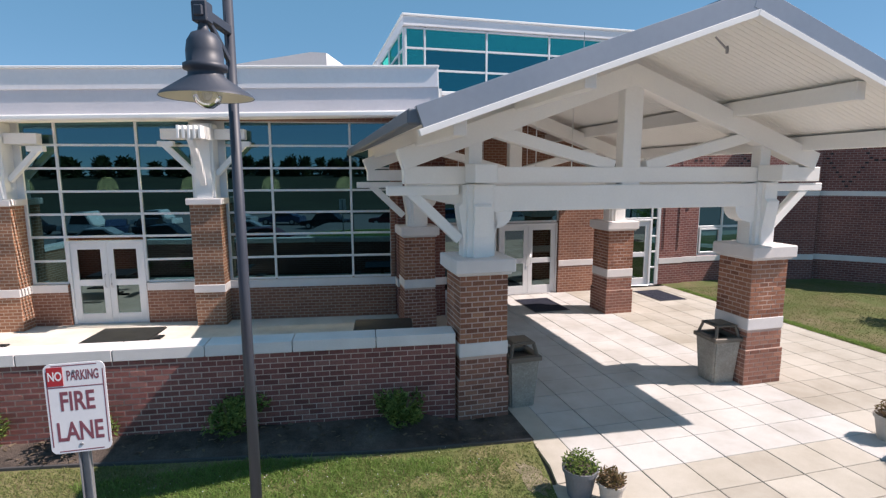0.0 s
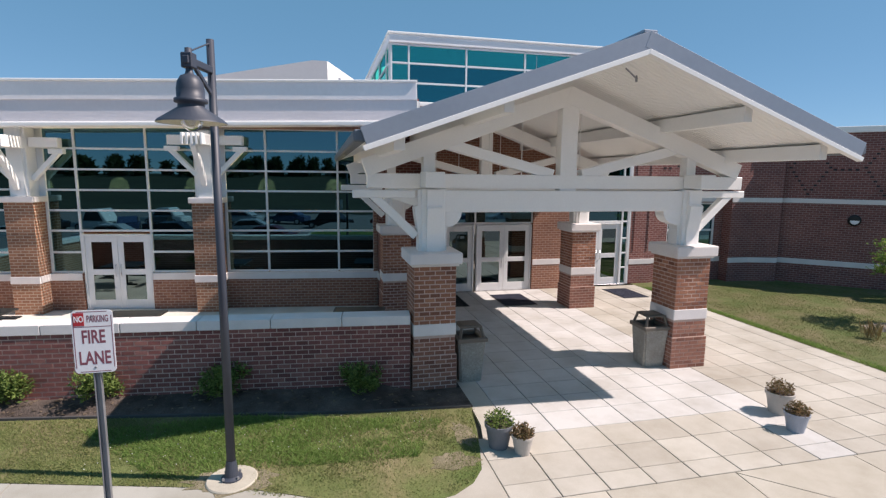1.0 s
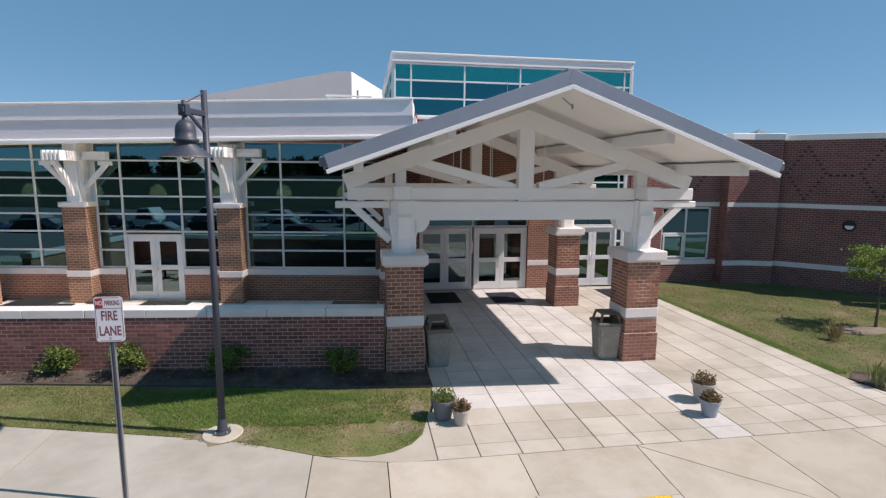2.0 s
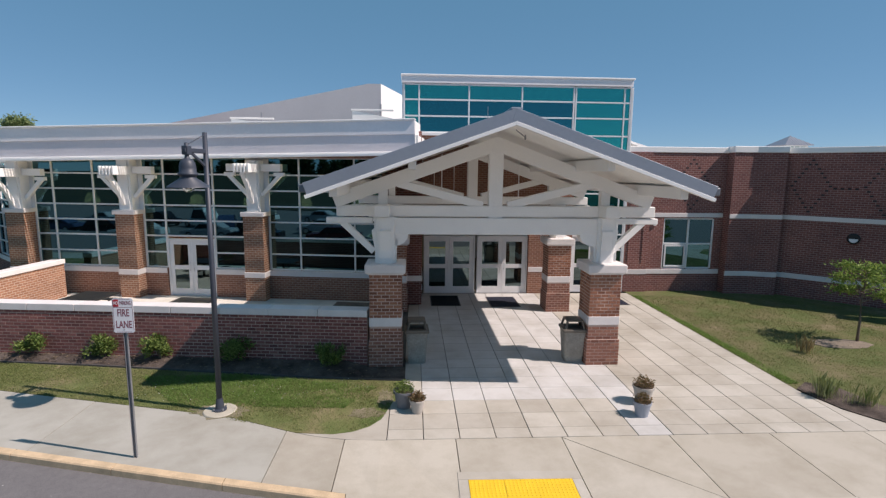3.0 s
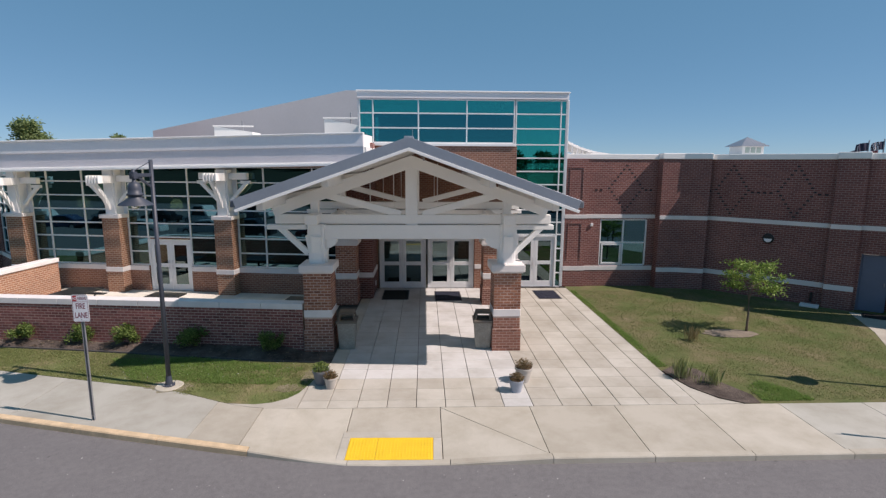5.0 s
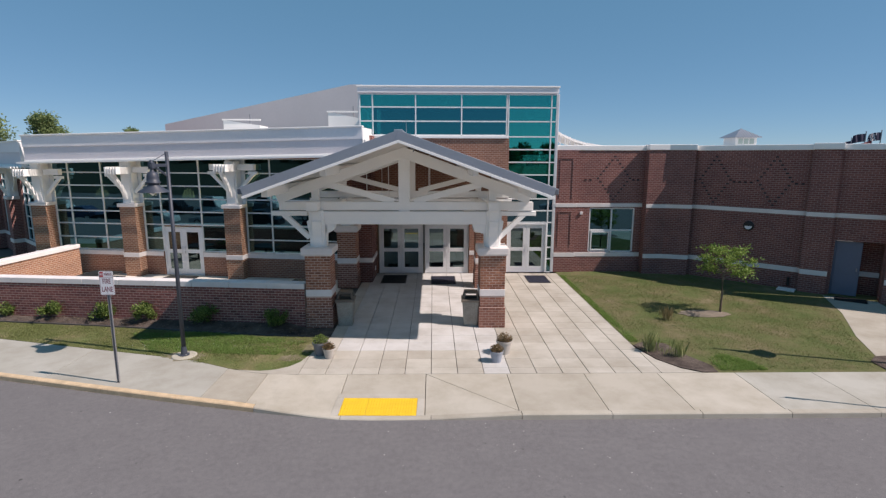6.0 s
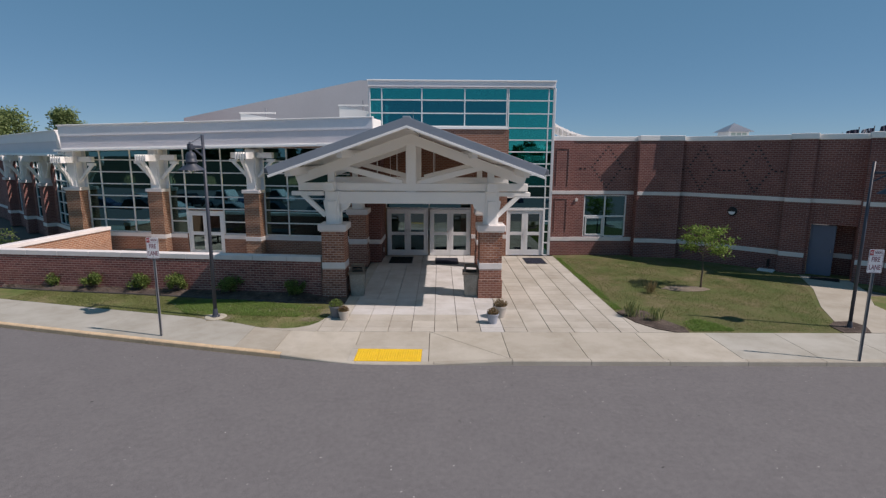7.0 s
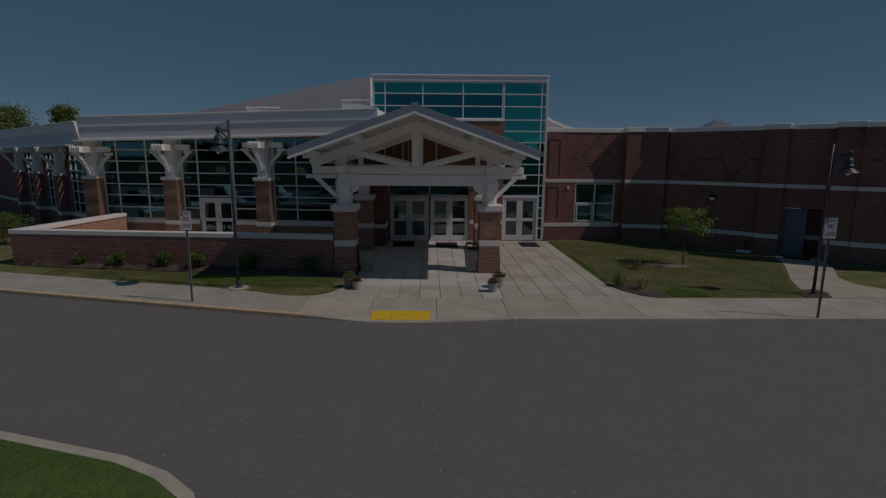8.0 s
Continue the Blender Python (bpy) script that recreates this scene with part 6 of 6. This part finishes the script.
def quad_brick(verts, faces, m, L, d, h):
    """Five sides of one brick, for the joined rest."""
    k = len(verts)
    e = 0.003
    for p in ((-L / 2, d, -h / 2), (L / 2, d, -h / 2), (L / 2, d, h / 2), (-L / 2, d, h / 2), (-L / 2 + e, 0, -h / 2 + e), (L / 2 - e, 0, -h / 2 + e), (L / 2 - e, 0, h / 2 - e), (-L / 2 + e, 0, h / 2 - e)):
        verts.append(m @ Vector(p))
    for f in ((4, 5, 6, 7), (0, 1, 5, 4), (1, 2, 6, 5), (2, 3, 7, 6), (3, 0, 4, 7)):
        faces.append([k + i for i in f])


def joined(name, verts, faces, parent, mat=None):
    me = bpy.data.meshes.new(name)
    me.from_pydata(verts, [], faces)
    me.materials.append(mat or M_BRICK)
    ob = share(name, me, parent, Matrix())
    return tagged(ob, "red bricks in running bond", kind="stuff")


# low wall: face bricks, single objects along the stretch beside the entrance
verts, faces = [], []
rows = int(LW_H / (BH + MJ))
for r in range(rows):
    z = 0.01 + (r + 0.5) * (LW_H / rows)
    k = 0
    x = -0.003 - (BL + MJ) * (0.5 if r % 2 else 0.0)
    if r % 2:
        quad_brick(verts, faces, pose(-BL / 4 - 0.003 + MJ / 4, -0.004, z), (BL - MJ) / 2, 0.04, BH)
    while x > -LW_LEN:
        L = min(BL, x + LW_LEN)
        if L < 0.03:
            break
        xm = x - L / 2
        m = pose(xm, -0.005 + rng.uniform(-0.002, 0.002), z, 0, 0, rng.uniform(-0.3, 0.3))
        if xm > -3.65 and NEAR < 300:
            share("brick", BRICK, low_wall, m)
            NEAR += 1
        else:
            quad_brick(verts, faces, m, L, 0.04, BH)
        x -= BL + MJ
joined("brick_courses", verts, faces, low_wall)

# porch columns: four faces each, wider below
for c in columns:
    verts, faces, up_v, up_f = [], [], [], []
    rows = 28
    for r in range(rows):
        z = (r + 0.5) * (2.29 / rows)
        if 1.0 < z < 1.26:
            continue
        out = 0.385 if z > 0.62 else 0.412
        for side in range(4):
            q = pose(0, 0, 0, 0, 0, 90 * side)
            n = 4
            w = 2 * out / n
            off = 0.5 if (r + side) % 2 else 0.0
            edges = [-out] + [e for e in ([-out + w * (k + off) for k in range(n + 1)]) if -out + 0.02 < e < out - 0.02] + [out]
            for a, b in zip(edges, edges[1:]):
                recess = 0.0045 if abs((a + b) / 2) < 0.12 and 1.40 < z < 2.12 else 0.0
                m = q @ pose((a + b) / 2, -out + recess + rng.uniform(-0.001, 0.001), z)
                quad_brick(*((up_v, up_f) if z > 1.2 else (verts, faces)), m, b - a - MJ, 0.06, BH)
    joined("brick_courses", verts, faces, c, M_BRICK_RED)
    joined("upper_courses", up_v, up_f, c, M_BRICK_TAN)

# ---- turf ----


def inside(x, y, poly):
    hit, n = False, len(poly)
    for i in range(n):
        (x1, y1), (x2, y2) = poly[i], poly[i - 1]
        if (y1 > y) != (y2 > y) and x < (x2 - x1) * (y - y1) / (y2 - y1) + x1:
            hit = not hit
    return hit


def turf(name, poly, count, h, seed, mat, label, thin=0.0):
    """Short grass over an outline, thinner where it has dried out."""
    rng = random.Random(seed)
    xs, ys = [p[0] for p in poly], [p[1] for p in poly]
    verts, faces = [], []
    while len(faces) < count:
        x, y = rng.uniform(min(xs), max(xs)), rng.uniform(min(ys), max(ys))
        if not inside(x, y, poly):
            continue
        if any(((x - a) / c) ** 2 + ((y - b) / d) ** 2 < rng.uniform(0.5, 1.3) for a, b, c, d in SOIL) and rng.random() < 0.6:
            faces.append(None)
            continue
        n = noise.noise(Vector((x * 0.9, y * 0.9, seed)))
        n += 0.45 * noise.noise(Vector((x * 3.1, y * 3.1, seed + 7.0)))
        if rng.random() < 0.8 * min(1.0, max(0.0, (n + thin + 0.1) / 0.7)):
            faces.append(None)
            continue
        a, L = rng.uniform(0, 6.28), h * rng.uniform(0.5, 1.2) * (1 - 0.3 * n)
        w = 0.007
        dx, dy = w * math.cos(a), w * math.sin(a)
        lx, ly = rng.gauss(0, 0.9) * L, rng.gauss(0, 0.9) * L
        k = len(verts)
        verts += [(x - dx, y - dy, 0.0), (x + dx, y + dy, 0.0), (x + lx, y + ly, L)]
        faces.append((k, k + 1, k + 2))
    me = bpy.data.meshes.new(name)
    me.from_pydata(verts, [], [f for f in faces if f])
    me.materials.append(mat)
    return tagged(new(name, me), label, "grass", kind="stuff")


SOIL = [(-3.35, -10.1, 0.5, 0.3), (-3.0, -9.4, 0.22, 0.5), (-6.25, -9.95, 0.75, 0.42), (-5.0, -9.3, 0.35, 0.2), (-4.3, -9.15, 0.3, 0.16), (-10.5, -8.6, 0.9, 0.3), (9.3, -8.2, 0.7, 0.3), (8.2, -4.6, 0.5, 0.5), (10.9, -8.9, 0.6, 0.25), (7.6, -6.2, 0.4, 0.5)]
for k, (x, y, rx, ry) in enumerate(SOIL[:3]):  # trodden soil where the lawn meets paving and lamp post
    rng = random.Random(300 + k)
    rim = [rng.uniform(0.6, 1.1) for _ in range(22)]
    bm = BM()
    sheet(bm, [(x + rx * 0.8 * rim[i] * math.cos(i * math.pi / 11), y + ry * 0.8 * rim[i] * math.sin(i * math.pi / 11)) for i in range(22)], -0.05, 0.005)
    tagged(part("bare_patch", bm, M_SOIL), "bare trodden soil patch in the lawn", "soil", kind="structure")
P1 = [(-14, walk_back(-14)), (-10, walk_back(-10)), (-7, walk_back(-7)), (-5, walk_back(-5)), (-4.22, -10.86), (-3.5, -10.8), (-3.2, -10.6), (-3.0, -10.3), (-2.9, -9.8), (-2.62, -8.6), (-4.5, -8.42), (-6.7, -8.05), (-8.6, -7.73), (-10.4, -7.45), (-14, -6.95)]
turf("turf_front", P1, 60000, 0.032, 3, M_TURF, "short mixed grass with dry patches")
turf("clover", [(-8.6, -8.15), (-7.2, -9.7), (-3.8, -9.9), (-3.2, -8.9), (-6.5, -8.1)], 24000, 0.06, 4, M_TURF_BRIGHT, "bright green clover in the lawn", 0.15)
P2 = [(6.16, -9.1), (6.16, -0.4), (9.8, -0.8), (12, -1.2), (15, -3.9), (14.3, -6.4), (12.9, -8.8), (12.2, -10.4), (12.1, -11.05), (7.6, -11.05), (7.3, -10.0), (7.0, -9.1)]
turf("turf_side", P2, 60000, 0.026, 5, M_TURF_SIDE, "short mixed grass with bare patches")
turf("edge_grass", [(6.15, -9.0), (6.15, -0.6), (6.34, -0.6), (6.4, -9.0)], 5000, 0.06, 8, M_TURF_BRIGHT, "longer green grass along the edge of the walk", 0.1)
turf("clover_patch", [(7.7, -11.05), (7.75, -10.3), (8.3, -10.0), (8.7, -10.5), (8.9, -11.05)], 5000, 0.07, 6, M_TURF_BRIGHT, "bright green clover beside the walk")
turf("turf_island", [(-10.6, -20.6), (-10.3, -19.1), (-8.8, -18.75), (-6.8, -19.2), (-4.4, -19.9), (-3.1, -20.8), (-2.9, -21.7), (-4.2, -23.2), (-6.5, -23.6), (-9.2, -23.0)], 30000, 0.05, 7, M_TURF_BRIGHT, "mown green grass on the island")
rng = random.Random(12)
verts, faces = [], []
for k in range(90):
    x, y = rng.uniform(-8.2, -3.4), rng.uniform(-9.5, -8.35)
    z, w = rng.uniform(0.022, 0.036), 0.0065
    b = len(verts)
    verts += [(x - w, y, z), (x, y - w, z), (x + w, y, z), (x, y + w, z), (x, y, z + w), (x, y, z - w)]
    faces += [(b + i, b + (i + 1) % 4, b + 4) for i in range(4)] + [(b + (i + 1) % 4, b + i, b + 5) for i in range(4)]
me = bpy.data.meshes.new("clover_flowers")
me.from_pydata(verts, [], faces)
me.materials.append(M_SIGN)
tagged(new("clover_flowers", me), "small white clover flowers in the lawn", "flowers", kind="stuff")
# dry bark chips and fallen leaves on the mulch
rng = random.Random(44)
verts, faces = [], []
for k in range(420):
    x = rng.uniform(-15.2, -2.8)
    u = rng.uniform(0.06, 0.98)
    y = u * (-7.65 - 0.098 * (x + 3.52)) + (1 - u) * (-8.55 - 0.15 * (x + 2.6))
    L, w, a, z = rng.uniform(0.02, 0.05), rng.uniform(0.008, 0.02), rng.uniform(0, 6.28), bed_z(x, y)
    c, d, t1, t2 = math.cos(a), math.sin(a), rng.uniform(0.002, 0.02), rng.uniform(0.002, 0.02)
    b = len(verts)
    verts += [(x - L * c - w * d, y - L * d + w * c, z + t1), (x - L * c + w * d, y - L * d - w * c, z), (x + L * c + w * d, y + L * d - w * c, z + t2), (x + L * c - w * d, y + L * d + w * c, z + 0.012)]
    faces.append((b, b + 1, b + 2, b + 3))
me = bpy.data.meshes.new("bark_chips")
me.from_pydata(verts, [], faces)
me.materials.append(leaf_mat("dry_chip", (0.09, 0.068, 0.05), (0.27, 0.21, 0.15), 0.9))
tagged(new("bark_chips", me), "dry tan bark chips strewn on the mulch bed", "mulch", kind="stuff")
# steel edging between bed and lawn
edge = thing("bed_edging", Matrix(), "grey strip edging between mulch and lawn", "edging", kind="structure")
EP = [(-15.9, -6.55), (-13.3, -7.0), (-10.4, -7.4), (-8.6, -7.68), (-6.7, -8.0), (-4.5, -8.38), (-2.64, -8.55)]
for a, b in zip(EP, EP[1:]):
    bm = BM()
    beam(bm, (*a, 0.0), (*b, 0.0), 0.035, 0.09, 0.006)
    part("strip", bm, M_EDGING, edge)
EP = [(12.2, -11.17), (12.35, -10.3), (13.15, -8.6), (14.55, -6.3)]
